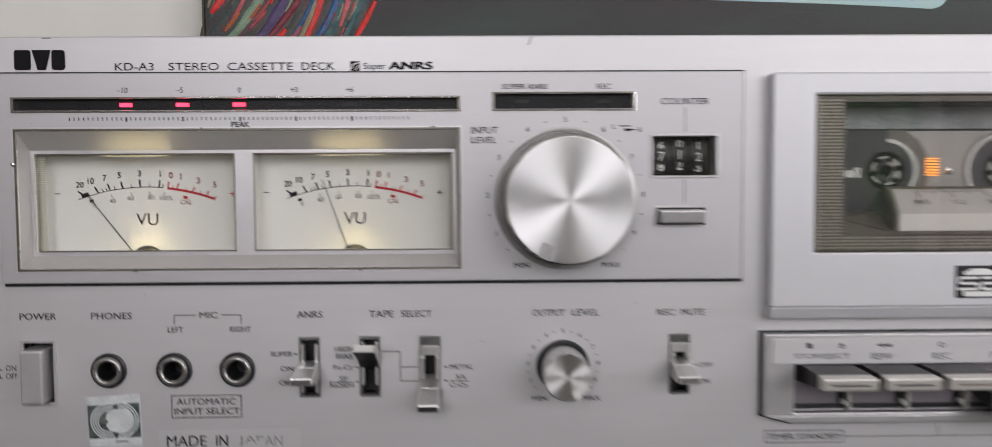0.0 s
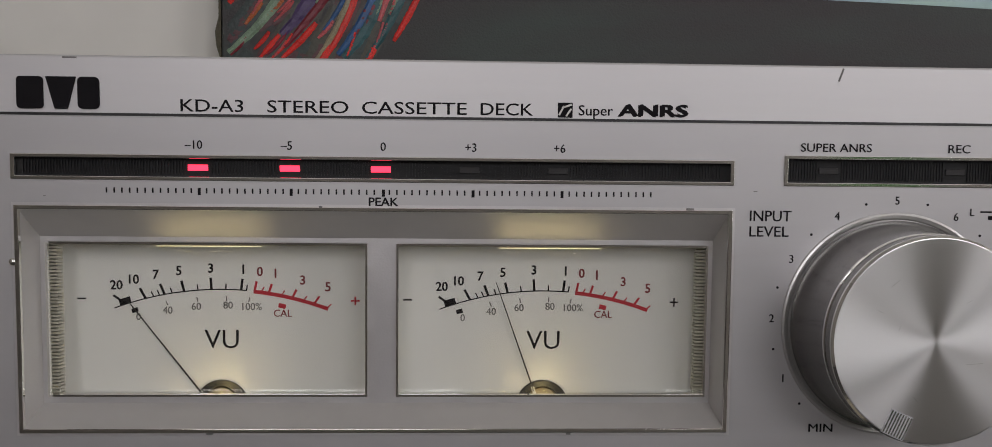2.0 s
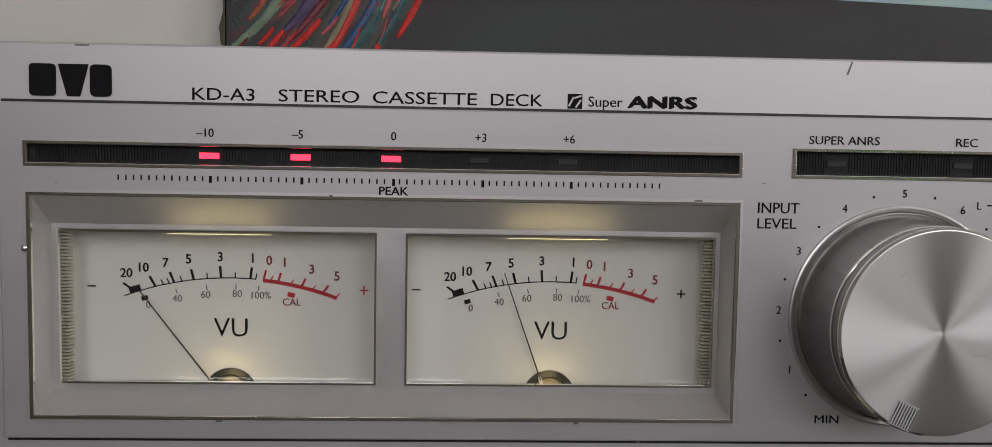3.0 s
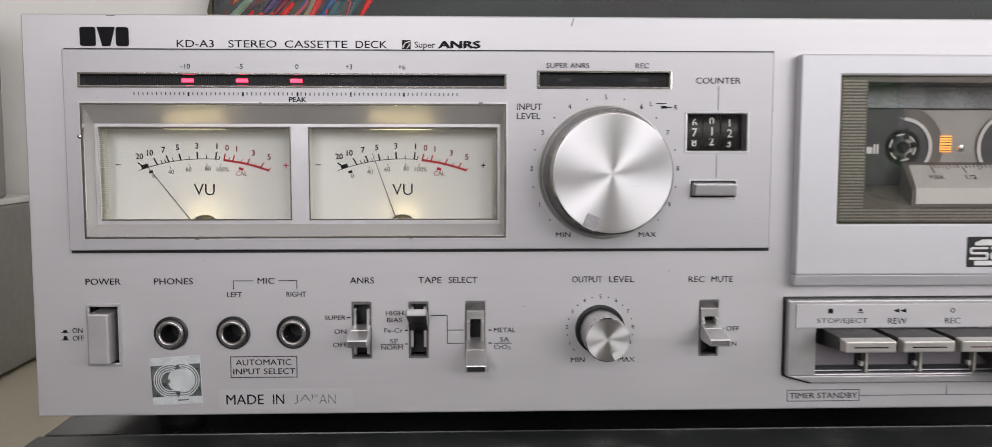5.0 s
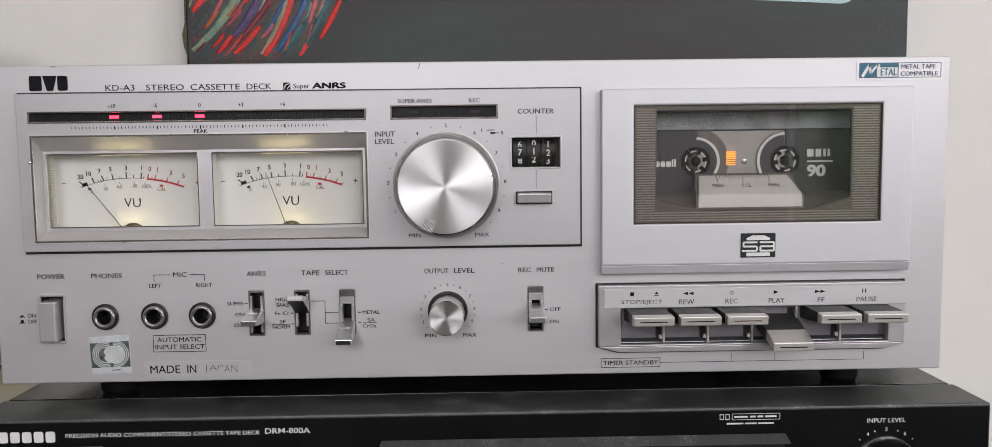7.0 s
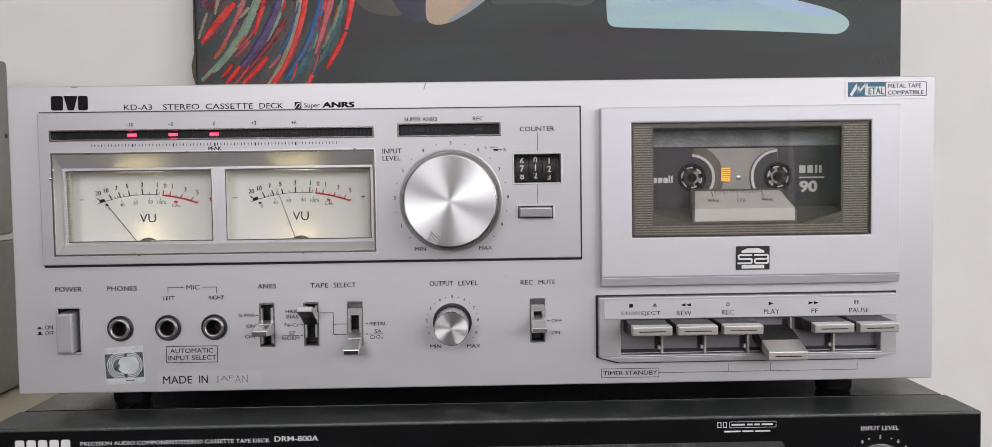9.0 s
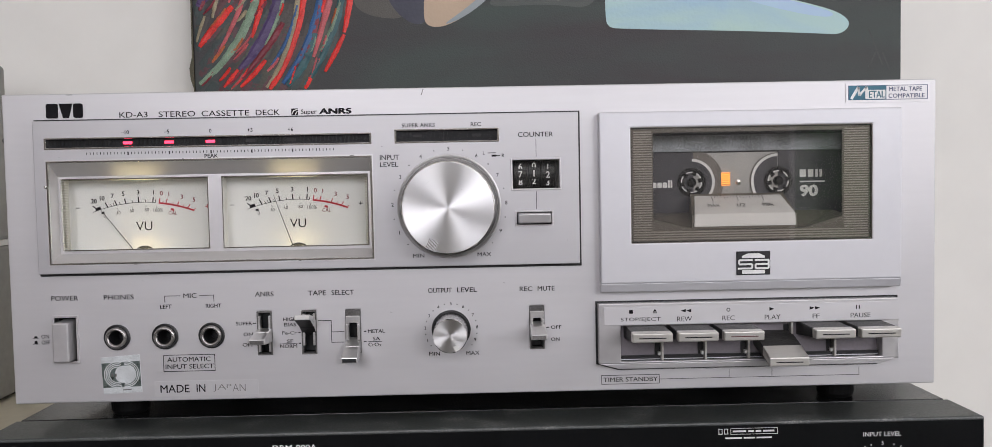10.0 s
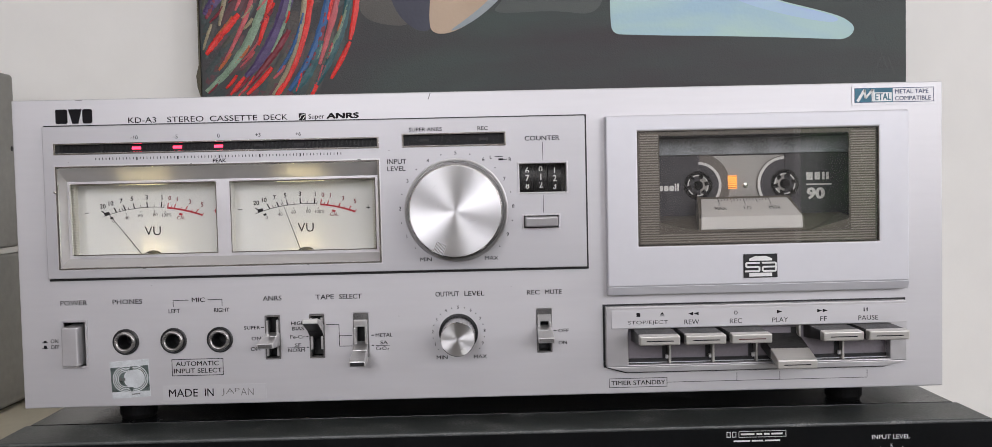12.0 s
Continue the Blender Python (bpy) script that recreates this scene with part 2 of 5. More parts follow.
def paint(name, color):
    return mat("oil_paint_" + name, color, 0.42, 0.0, 55.0, 0.45, 0.6, 260, (1, 1, 1), rough_var=0.08)


# ---- building helpers; plans are in millimetres of the deck's front: x along it, y into it, z up ----
def dusted(m, color, scale, low, high):
    """Specks and streaks of dust lying on a material: colour and gloss change where they lie."""
    n, l = m.node_tree.nodes, m.node_tree.links
    p = n["Principled BSDF"]
    co = n.new("ShaderNodeTexCoord")
    speck = n.new("ShaderNodeTexNoise")
    speck.inputs["Scale"].default_value, speck.inputs["Detail"].default_value, speck.inputs["Roughness"].default_value = scale, 5, 0.8
    cloud = n.new("ShaderNodeTexNoise")
    cloud.inputs["Scale"].default_value, cloud.inputs["Detail"].default_value = scale * 0.05, 3
    both = n.new("ShaderNodeMath")
    both.operation = 'MULTIPLY'
    ramp = n.new("ShaderNodeMapRange")
    ramp.inputs["From Min"].default_value, ramp.inputs["From Max"].default_value = low, high
    mix = n.new("ShaderNodeMix")
    mix.data_type = 'RGBA'
    mix.inputs["B"].default_value = (*color, 1)
    l.new(co.outputs["Object"], speck.inputs["Vector"])
    l.new(co.outputs["Object"], cloud.inputs["Vector"])
    l.new(speck.outputs["Fac"], both.inputs[0])
    l.new(cloud.outputs["Fac"], both.inputs[1])
    l.new(both.outputs[0], ramp.inputs["Value"])
    l.new(ramp.outputs[0], mix.inputs["Factor"])
    if p.inputs["Base Color"].links:
        l.new(p.inputs["Base Color"].links[0].from_socket, mix.inputs["A"])
    else:
        mix.inputs["A"].default_value = p.inputs["Base Color"].default_value
    l.new(mix.outputs["Result"], p.inputs["Base Color"])


dusted(MOULDING, (0.22, 0.22, 0.21), 900.0, 0.29, 0.46)
dusted(BLACKTOP, (0.075, 0.075, 0.07), 700.0, 0.36, 0.50)
dusted(GRAINED, (0.30, 0.29, 0.28), 1500.0, 0.28, 0.42)

PLAN = {"x": 0.0, "y": 0.0, "z": 0.0, "size": 1.0, "mid": (0.0, 0.0)}     # where the plan of the group being built begins, how deep, and its size about a middle


def V(x, y, z):
    (mx, mz), k = PLAN["mid"], PLAN["size"]
    x, z = mx + (x + PLAN["x"] - mx) * k, mz + (z + PLAN["z"] - mz) * k
    return Vector(((x - 220) / 1000, (y + PLAN["y"]) / 1000, ZB + z / 1000))


WORLD = {}


def thing(name, at, label, category, group="", kind=""):
    ob = new(name)
    ob.empty_display_size = 0.02
    ob.matrix_world = Matrix.Translation(at)
    WORLD[ob] = Matrix.Translation(at)
    return tagged(ob, label, category, group, kind)


def part(name, bm, material, parent=None, label="", m=None, smooth=False, bevel=0.0, segments=2):
    """One mesh object; vertices in world metres, or in its own frame where m is given."""
    me = bpy.data.meshes.new(name)
    bmesh.ops.recalc_face_normals(bm, faces=bm.faces)
    bm.to_mesh(me)
    bm.free()
    for mm in (material if isinstance(material, (list, tuple)) else [material]):
        me.materials.append(mm)
    ob = new(name, me)
    if smooth:
        for p in me.polygons:
            p.use_smooth = True
    m = m or Matrix()
    WORLD[ob] = m
    if parent:
        ob.parent = parent
        ob.matrix_parent_inverse = WORLD[parent].inverted()
    ob.matrix_basis = m
    if bevel:
        bv = ob.modifiers.new("bevel", 'BEVEL')
        bv.width, bv.segments, bv.limit_method, bv.angle_limit = bevel / 1000, segments, 'ANGLE', radians(35)
    if label:
        ob["label"] = label
    return ob


def box(x0, x1, y0, y1, z0, z1, bm=None):
    bm = bm or bmesh.new()
    v = [bm.verts.new(V(x, y, z)) for x in (x0, x1) for y in (y0, y1) for z in (z0, z1)]
    for f in ((0, 1, 3, 2), (4, 6, 7, 5), (0, 4, 5, 1), (2, 3, 7, 6), (0, 2, 6, 4), (1, 5, 7, 3)):
        bm.faces.new([v[i] for i in f])
    return bm


def hull(near, far, bm=None):
    """A prism between two outlines with the same number of points (x, y, z)."""
    bm = bm or bmesh.new()
    a, b = [bm.verts.new(V(*p)) for p in near], [bm.verts.new(V(*p)) for p in far]
    n = len(a)
    bm.faces.new(a)
    bm.faces.new(b[::-1])
    for i in range(n):
        bm.faces.new((a[i], a[(i + 1) % n], b[(i + 1) % n], b[i]))
    return bm


def slab(outline, y0, y1, bm=None):
    """An outline in x and z, extruded from y0 to y1."""
    return hull([(x, y0, z) for x, z in outline], [(x, y1, z) for x, z in outline], bm)


def rounded(x0, x1, z0, z1, r, n=5):
    pts = []
    for cx, cz, a in ((x1 - r, z1 - r, 0), (x0 + r, z1 - r, 90), (x0 + r, z0 + r, 180), (x1 - r, z0 + r, 270)):
        pts += [(cx + r * math.cos(radians(a + 90 * i / n)), cz + r * math.sin(radians(a + 90 * i / n))) for i in range(n + 1)]
    return pts


def plate(x0, x1, z0, z1, y0, y1, holes):
    """A plate from y0 (front) to y1 with rectangular holes (x0, x1, z0, z1) right through it."""
    xs = sorted({x0, x1, *[h[i] for h in holes for i in (0, 1)]})
    zs = sorted({z0, z1, *[h[i] for h in holes for i in (2, 3)]})
    bm = bmesh.new()
    grid = {}

    def vert(i, j, k):
        if (i, j, k) not in grid:
            grid[i, j, k] = bm.verts.new(V(xs[i], (y0, y1)[k], zs[j]))
        return grid[i, j, k]

    def solid(i, j):
        if not (0 <= i < len(xs) - 1 and 0 <= j < len(zs) - 1):
            return False
        cx, cz = (xs[i] + xs[i + 1]) / 2, (zs[j] + zs[j + 1]) / 2
        return not any(h[0] < cx < h[1] and h[2] < cz < h[3] for h in holes)

    for i in range(len(xs) - 1):
        for j in range(len(zs) - 1):
            if not solid(i, j):
                continue
            for k in (0, 1):
                bm.faces.new([vert(a, b, k) for a, b in ((i, j), (i + 1, j), (i + 1, j + 1), (i, j + 1))])
            for di, dj, e in ((-1, 0, ((i, j), (i, j + 1))), (1, 0, ((i + 1, j), (i + 1, j + 1))), (0, -1, ((i, j), (i + 1, j))), (0, 1, ((i, j + 1), (i + 1, j + 1)))):
                if not solid(i + di, j + dj):
                    bm.faces.new([vert(*e[0], 0), vert(*e[1], 0), vert(*e[1], 1), vert(*e[0], 1)])
    return bm


def lathe(profile, n=64):
    """A profile of (radius, height) in mm turned round z, in its own frame."""
    bm = bmesh.new()
    rows = []
    for r, h in profile:
        if r < 1e-6:
            rows.append([bm.verts.new((0, 0, h / 1000))])
        else:
            rows.append([bm.verts.new((r / 1000 * math.cos(2 * math.pi * i / n), r / 1000 * math.sin(2 * math.pi * i / n), h / 1000)) for i in range(n)])
    for a, b in zip(rows, rows[1:]):
        for i in range(n):
            j = (i + 1) % n
            f = [a[i % len(a)], a[j % len(a)], b[j % len(b)], b[i % len(b)]]
            f = list(dict.fromkeys(f))
            if len(f) > 2:
                bm.faces.new(f)
    return bm


def facing(x, y, z, turn=0):
    """The pose of a lathed part whose axis points out of the front."""
    return Matrix.Translation(V(x, y, z)) @ pose(0, 0, 0, 90, 0, 0) @ pose(0, 0, 0, 0, 0, turn)


def ring(x, z, r0, r1, y0, y1, a0=0, a1=360, n=48, bm=None):
    """A flat ring, or a piece of one, from y0 to y1."""
    bm = bm or bmesh.new()
    full = a1 - a0 >= 360
    m = n if full else n + 1
    q = []
    for i in range(m):
        a = radians(a0 + (a1 - a0) * i / n)
        q.append([bm.verts.new(V(x + r * math.cos(a), y, z + r * math.sin(a))) for r, y in ((r0, y0), (r1, y0), (r1, y1), (r0, y1))])
    for i in range(n):
        a, b = q[i], q[(i + 1) % m]
        for k in range(4):
            bm.faces.new((a[k], a[(k + 1) % 4], b[(k + 1) % 4], b[k]))
    if not full:
        bm.faces.new(q[0])
        bm.faces.new(q[-1][::-1])
    return bm


def bar(xa, za, xb, zb, w, y, d=0.12, bm=None):
    """A printed line of width w from one point to another."""
    dx, dz = xb - xa, zb - za
    n = math.hypot(dx, dz) or 1
    ox, oz = -dz / n * w / 2, dx / n * w / 2
    return slab([(xa + ox, za + oz), (xa - ox, za - oz), (xb - ox, zb - oz), (xb + ox, zb + oz)], y - d, y, bm)


GLYPHS = {}


def text_mesh(body, weight):
    if (body, weight) not in GLYPHS:
        cu = bpy.data.curves.new("lettering", 'FONT')
        cu.body, cu.offset, cu.resolution_u = body, weight, 3
        ob = bpy.data.objects.new("lettering", cu)
        GLYPHS[body, weight] = bpy.data.meshes.new_from_object(ob)
        bpy.data.objects.remove(ob)
        bpy.data.curves.remove(cu)
    return GLYPHS[body, weight]


def legend(body, x0, x1, z0, z1, y, material, parent, weight=0.0, name="legend", tilt=0.0, rise=0.0, bold=0.07):
    """Printed lettering that fills the box; where x1 is None, x0 is its middle and the height sets its width."""
    src = text_mesh(body, weight)
    co = [v.co for v in src.vertices]
    ax, bx = min(c.x for c in co), max(c.x for c in co)
    az, bz = min(c.y for c in co), max(c.y for c in co)
    sz = (z1 - z0) / (bz - az)
    if x1 is None:
        w = (bx - ax) * sz * 0.95
        x0, x1 = x0 - w / 2, x0 + w / 2
    sx = (x1 - x0) / (bx - ax)
    cx, cz = (x0 + x1) / 2, (z0 + z1) / 2
    ca, sa = math.cos(radians(tilt)), math.sin(radians(tilt))
    bm = bmesh.new()
    bm.from_mesh(src)
    for v in bm.verts:
        lx, lz = x0 + (v.co.x - ax) * sx - cx, z0 + (v.co.y - az) * sz - cz
        lx += rise * lz
        v.co = V(cx + lx * ca - lz * sa, y, cz + lx * sa + lz * ca)
    if bold:
        twin = bmesh.ops.duplicate(bm, geom=bm.faces[:] + bm.edges[:] + bm.verts[:])
        for v in twin["geom"]:
            if isinstance(v, bmesh.types.BMVert):
                v.co += Vector((bold / 1000, -0.000015, bold / 2500))
    return part(name, bm, material, parent)


def number(body, x, z, h, y, material, parent, weight=0.0, tilt=0.0):
    return legend(body, x, None, z - h / 2, z + h / 2, y, material, parent, weight, tilt=tilt)


# ---- the room ----
def room():
    """Walls, floor, ceiling and two windows that close the place; metres."""
    def mbox(x0, x1, y0, y1, z0, z1, bm=None):
        return box(x0 * 1000 + 220, x1 * 1000 + 220, y0 * 1000, y1 * 1000, (z0 - ZB) * 1000, (z1 - ZB) * 1000, bm)
    X0, X1, Y0, Y1, H = -1.7, 2.3, -2.6, 0.59, 2.45

    def setting(name, bm, material, label, category):
        return tagged(part(name, bm, material), label, category, kind="structure")

    setting("floor", mbox(X0 - 0.2, X1 + 0.2, Y0 - 0.2, Y1 + 0.2, -0.1, 0), FLOORM, "unseen room floor, kept dark so reflections in the decks darken", "floor")
    setting("ceiling", mbox(X0 - 0.2, X1 + 0.2, Y0 - 0.2, Y1 + 0.2, H, H + 0.1), CEILM, "plain white painted ceiling", "ceiling")
    setting("wall_north", mbox(X0 - 0.2, X1 + 0.2, Y1, Y1 + 0.15, 0, H), WALLM, "off-white painted wall behind the decks", "wall")
    east = bmesh.new()
    for y0, y1, z0, z1 in ((Y0, -1.86, 0, H), (-0.84, Y1, 0, H), (-1.86, -0.84, 0, 1.04), (-1.86, -0.84, 2.16, H)):
        mbox(X1, X1 + 0.15, y0, y1, z0, z1, east)
    setting("wall_east", east, WALLM, "off-white painted side wall with a window opening", "wall")
    side = thing("window_3", (X1 + 0.1, -1.35, 1.04), "white painted side window", "window", kind="structure")
    fr = bmesh.new()
    for y0, y1, z0, z1 in ((-1.86, -1.80, 1.04, 2.16), (-0.90, -0.84, 1.04, 2.16), (-1.80, -0.90, 1.04, 1.10), (-1.80, -0.90, 2.10, 2.16)):
        mbox(X1 + 0.08, X1 + 0.13, y0, y1, z0, z1, fr)
    part("window_frame", fr, FRAMEP, side)
    part("pane", mbox(X1 + 0.102, X1 + 0.108, -1.80, -0.90, 1.10, 2.10), WINDOW_GLASS, side).visible_shadow = False
    south = bmesh.new()
    for x0, x1, z0, z1 in ((X0 - 0.2, -1.1, 0, H), (-1.1, 0.0, 0, 1.32), (-1.1, 0.0, 2.32, H), (0.0, 0.5, 0, H), (2.1, X1 + 0.2, 0, H), (0.5, 1.05, 0, 1.32), (1.5, 2.1, 0, 1.32), (0.5, 2.1, 2.32, H)):
        mbox(x0, x1, Y0 - 0.15, Y0, z0, z1, south)
    setting("wall_south", south, ROOMM, "unseen wall with two window openings, toned dark to cut bounce light", "wall")
    setting("wall_west", mbox(X0 - 0.15, X0, Y0, Y1, 0, H), ROOMM, "unseen side wall, toned dark to cut bounce light", "wall")

    def window(name, label, bars, panes):
        w = thing(name, (bars[0][0], Y0 - 0.1, bars[0][2]), label, "window", kind="structure")
        fr = bmesh.new()
        for x0, x1, z0, z1 in bars:
            mbox(x0, x1, Y0 - 0.13, Y0 - 0.08, z0, z1, fr)
        part("window_frame", fr, FRAMEP, w)
        for x0, x1, z0, z1 in panes:
            g = part("pane", mbox(x0, x1, Y0 - 0.108, Y0 - 0.102, z0, z1), WINDOW_GLASS, w)
            g.visible_shadow = False
    window("window_1", "white painted window with a glazed door below", ((0.5, 0.56, 1.32, 2.32), (2.04, 2.1, 1.32, 2.32), (0.56, 1.05, 1.32, 1.38), (1.5, 2.04, 1.32, 1.38), (0.56, 2.04, 2.26, 2.32), (1.25, 1.31, 1.38, 2.26), (1.05, 1.1, 0.0, 1.38), (1.45, 1.5, 0.0, 1.38), (1.1, 1.45, 0.0, 0.08)),
           ((0.56, 1.25, 1.38, 2.26), (1.31, 2.04, 1.38, 2.26), (1.1, 1.45, 0.08, 1.38)))
    window("window_2", "white painted single window", ((-1.1, -1.04, 1.32, 2.32), (-0.06, 0.0, 1.32, 2.32), (-1.04, -0.06, 1.32, 1.38), (-1.04, -0.06, 2.26, 2.32)), ((-1.04, -0.06, 1.38, 2.26),))
    hd = bmesh.new()
    rng = random.Random(2)
    for k in range(900):
        x, z = rng.uniform(-1, 7), rng.uniform(-0.45, 2.6)
        y, s, a = -7.2 + rng.uniform(-0.3, 0.3), rng.uniform(0.08, 0.18), rng.uniform(0, 6.3)
        q = [hd.verts.new((x + s * math.cos(a + b) * c, y + s * 0.5 * math.sin(3 * a + b), z + s * math.sin(a + b) * c)) for b, c in ((0, 1), (1.4, 0.4), (3.14, 1), (4.5, 0.4))]
        hd.faces.new(q)
    mbox(-1, 7, -7.9, -7.4, -0.5, 2.4, hd)
    tagged(part("hedge", hd, HEDGE), "leafy green garden hedge outside the window", "hedge", kind="stuff")
    setting("ground", mbox(-30, 30, -40, 30, -0.6, -0.5), GARDEN, "green lawn outside the windows", "ground")


room()


def sideboard():
    t = thing("sideboard", V(-50, 300, -900), "cream melamine sideboard carrying the decks", "sideboard")
    part("top", box(-560, 452, -45, 588, -131, -113), SHELFM, t, bevel=1.5)
    part("body", box(-540, 446, -30, 585, -890, -131), SHELFM, t)
    part("plinth", box(-530, 440, -10, 585, -900, -890), SHELFM, t)


sideboard()


def grey_boxes():
    PLAN["x"] = 30.0
    low = thing("loudspeaker", V(-420, 420, -113), "grey lacquered loudspeaker cabinet on the sideboard", "loudspeaker")
    part("cabinet", box(-520, -290, 250, 578, -109, 44), GREYBOX, low, bevel=3)
    part("top_panel", box(-519, -291, 251, 577, 44, 50), CREAMPL, low, bevel=1)
    # thin black base that draws the dark shadow line under the cabinet
    part("base", box(-512, -300, 258, 570, -113, -109), BLACK, low)
    up = thing("metal_box", V(-420, 400, 50), "grey metal box standing on the loudspeaker", "box")
    part("body", box(-500, -289, 270, 505, 50, 226), GREYBOX, up, bevel=4, segments=3)
    part("screw", lathe([(0, 0.8), (2.2, 0.6), (2.6, 0)], 12), BLACK, up, m=Matrix.Translation(V(-289, 496, 150)) @ pose(0, 0, 0, 0, 90, 0))
    PLAN["x"] = 0.0


grey_boxes()


# ---- the painting on the wall ----
def painting():
    PLAN["x"] = 1.5
    t = thing("painting", V(300, 575, 100), "dark oil painting on unframed canvas with colourful strokes", "painting")
    Y = 562
    part("canvas", box(-86.5, 688.5, Y, 588, 110, 760), [CANVAS], t, bevel=1.5)
    part("canvas_edge", slab([(-89.5, 108), (-87, 108), (-87, 762), (-88.5, 762), (-91, 500), (-88.5, 300), (-89, 240), (-92, 228), (-91, 216), (-88, 206), (-88.5, 180)], Y + 1, 587), CANVAS_EDGE, t, "rough unpainted canvas edge")
    def soft(pts):
        """Rounds an outline off."""
        for _ in range(3):
            pts = [q for a, b in zip(pts, pts[1:] + pts[:1]) for q in ((a[0] * 0.75 + b[0] * 0.25, a[1] * 0.75 + b[1] * 0.25), (a[0] * 0.25 + b[0] * 0.75, a[1] * 0.25 + b[1] * 0.75))]
        return pts
    PLAN["x"], PLAN["z"] = 6.5, -6.0
    brush_strokes(t, Y)
    PLAN["x"], PLAN["z"] = 1.5, -3.0
    # broad painted shapes
    blue = two_tone("oil_paint_pale_blue_mint", (0.38, 0.58, 0.70), (0.50, 0.70, 0.62), 14.0, (0.5, 1, 1.4), 0.45, 0.6, 260)
    part("blue_shape", slab(soft([(366, 420), (362, 330), (362, 284), (364, 268), (380, 266), (520, 261.5), (600, 257.5), (622, 256), (633, 268), (622, 279), (600, 287), (540, 302), (500, 320), (460, 352), (430, 420)]), Y - 0.5, Y), blue, t, "pale blue-green painted shape")
    part("violet_blue_band", slab(soft([(452, 352), (500, 317), (545, 299), (600, 285.5), (616, 278), (604, 274.5), (560, 283), (510, 297), (468, 318)]), Y - 0.6, Y - 0.5), two_tone("oil_paint_violet_blue", (0.42, 0.55, 0.85), (0.45, 0.64, 0.78), 18.0, (0.6, 1, 1.4), 0.45, 0.6, 260), t)
    PLAN["z"] = -8.0
    part("dark_shape", slab(soft([(112, 440), (118, 330), (128, 300), (146, 282), (164, 278), (174, 300), (180, 440)]), Y - 0.3, Y), two_tone("oil_paint_dark_slate", (0.040, 0.042, 0.068), (0.055, 0.06, 0.085), 16.0, (1, 1, 1), 0.5, 0.6, 260), t)
    part("tan_shape", slab(soft([(172, 440), (168, 340), (163, 288), (168, 277), (184, 276), (205, 285), (232, 305), (256, 332), (268, 440)]), Y - 0.5, Y), two_tone("oil_paint_tan", (0.44, 0.31, 0.20), (0.54, 0.40, 0.28), 14.0, (1, 1, 1), 0.45, 0.6, 260), t, "tan painted wedge shape")
    part("tan_rim", slab(soft([(182, 277), (206, 285), (234, 305), (258, 332), (272, 440), (262, 440), (249, 336), (229, 311), (206, 293)]), Y - 0.62, Y - 0.5), two_tone("oil_paint_grey_blue", (0.26, 0.33, 0.38), (0.36, 0.38, 0.38), 20.0, (1, 1, 1), 0.45, 0.6, 260), t)
    part("grey_patch", slab(soft([(80, 440), (84, 310), (98, 290), (146, 284), (132, 305), (122, 330), (116, 440)]), Y - 0.2, Y), two_tone("oil_paint_warm_grey", (0.085, 0.08, 0.07), (0.12, 0.115, 0.10), 12.0, (1, 1, 1)), t)
    part("grey_green_patch", slab(soft([(270, 440), (262, 345), (245, 312), (230, 296), (300, 300), (352, 292), (358, 340), (360, 440)]), Y - 0.2, Y), two_tone("oil_paint_grey_green", (0.07, 0.08, 0.075), (0.105, 0.12, 0.11), 12.0, (0.5, 1, 1)), t)
    PLAN["z"] = -3.0
    SIGN = two_tone("oil_paint_near_black", (0.045, 0.050, 0.047), (0.062, 0.068, 0.064), 30.0, (1, 1, 1))
    for k, (xa, za, xb, zb) in enumerate(((652, 262, 668, 222), (668, 236, 676, 216), (662, 240, 650, 214))):
        part("signature_mark", bar(xa, za, xb, zb, 1.5, Y, 0.15), SIGN, t)


def ribbon(points, width, y, rng, relief):
    points = [(min(max(px, -91 + width / 2), 88 - width / 2), pz) for px, pz in points]
    return stroke_mesh(points, width, y, rng, relief)


def stroke_mesh(points, width, y, rng, relief):
    """A brush stroke along a bent line, uneven along its edges, swelling in the middle."""
    bm = bmesh.new()
    n = 22
    (x0, z0), (x1, z1), (x2, z2) = points
    rows = []
    for i in range(n + 1):
        s = i / n
        x = (1 - s) ** 2 * x0 + 2 * s * (1 - s) * x1 + s * s * x2
        z = (1 - s) ** 2 * z0 + 2 * s * (1 - s) * z1 + s * s * z2
        dx, dz = 2 * (1 - s) * (x1 - x0) + 2 * s * (x2 - x1), 2 * (1 - s) * (z1 - z0) + 2 * s * (z2 - z1)
        d = math.hypot(dx, dz) or 1
        w = width / 2 * (0.35 + 0.65 * math.sin(math.pi * min(1, 0.12 + s * 0.86)) ** 0.6)
        a, b = w * rng.uniform(0.86, 1.08), w * rng.uniform(0.86, 1.08)
        nx, nz = -dz / d, dx / d
        rows.append([bm.verts.new(V(x + nx * a, y, z + nz * a)), bm.verts.new(V(x + nx * a * 0.4, y - relief * rng.uniform(0.6, 1.2), z + nz * a * 0.4)),
                     bm.verts.new(V(x - nx * b * 0.4, y - relief * rng.uniform(0.6, 1.2), z - nz * b * 0.4)), bm.verts.new(V(x - nx * b, y, z - nz * b))])
    for a, b in zip(rows, rows[1:]):
        for k in range(3):
            bm.faces.new((a[k], a[k + 1], b[k + 1], b[k]))
    return bm


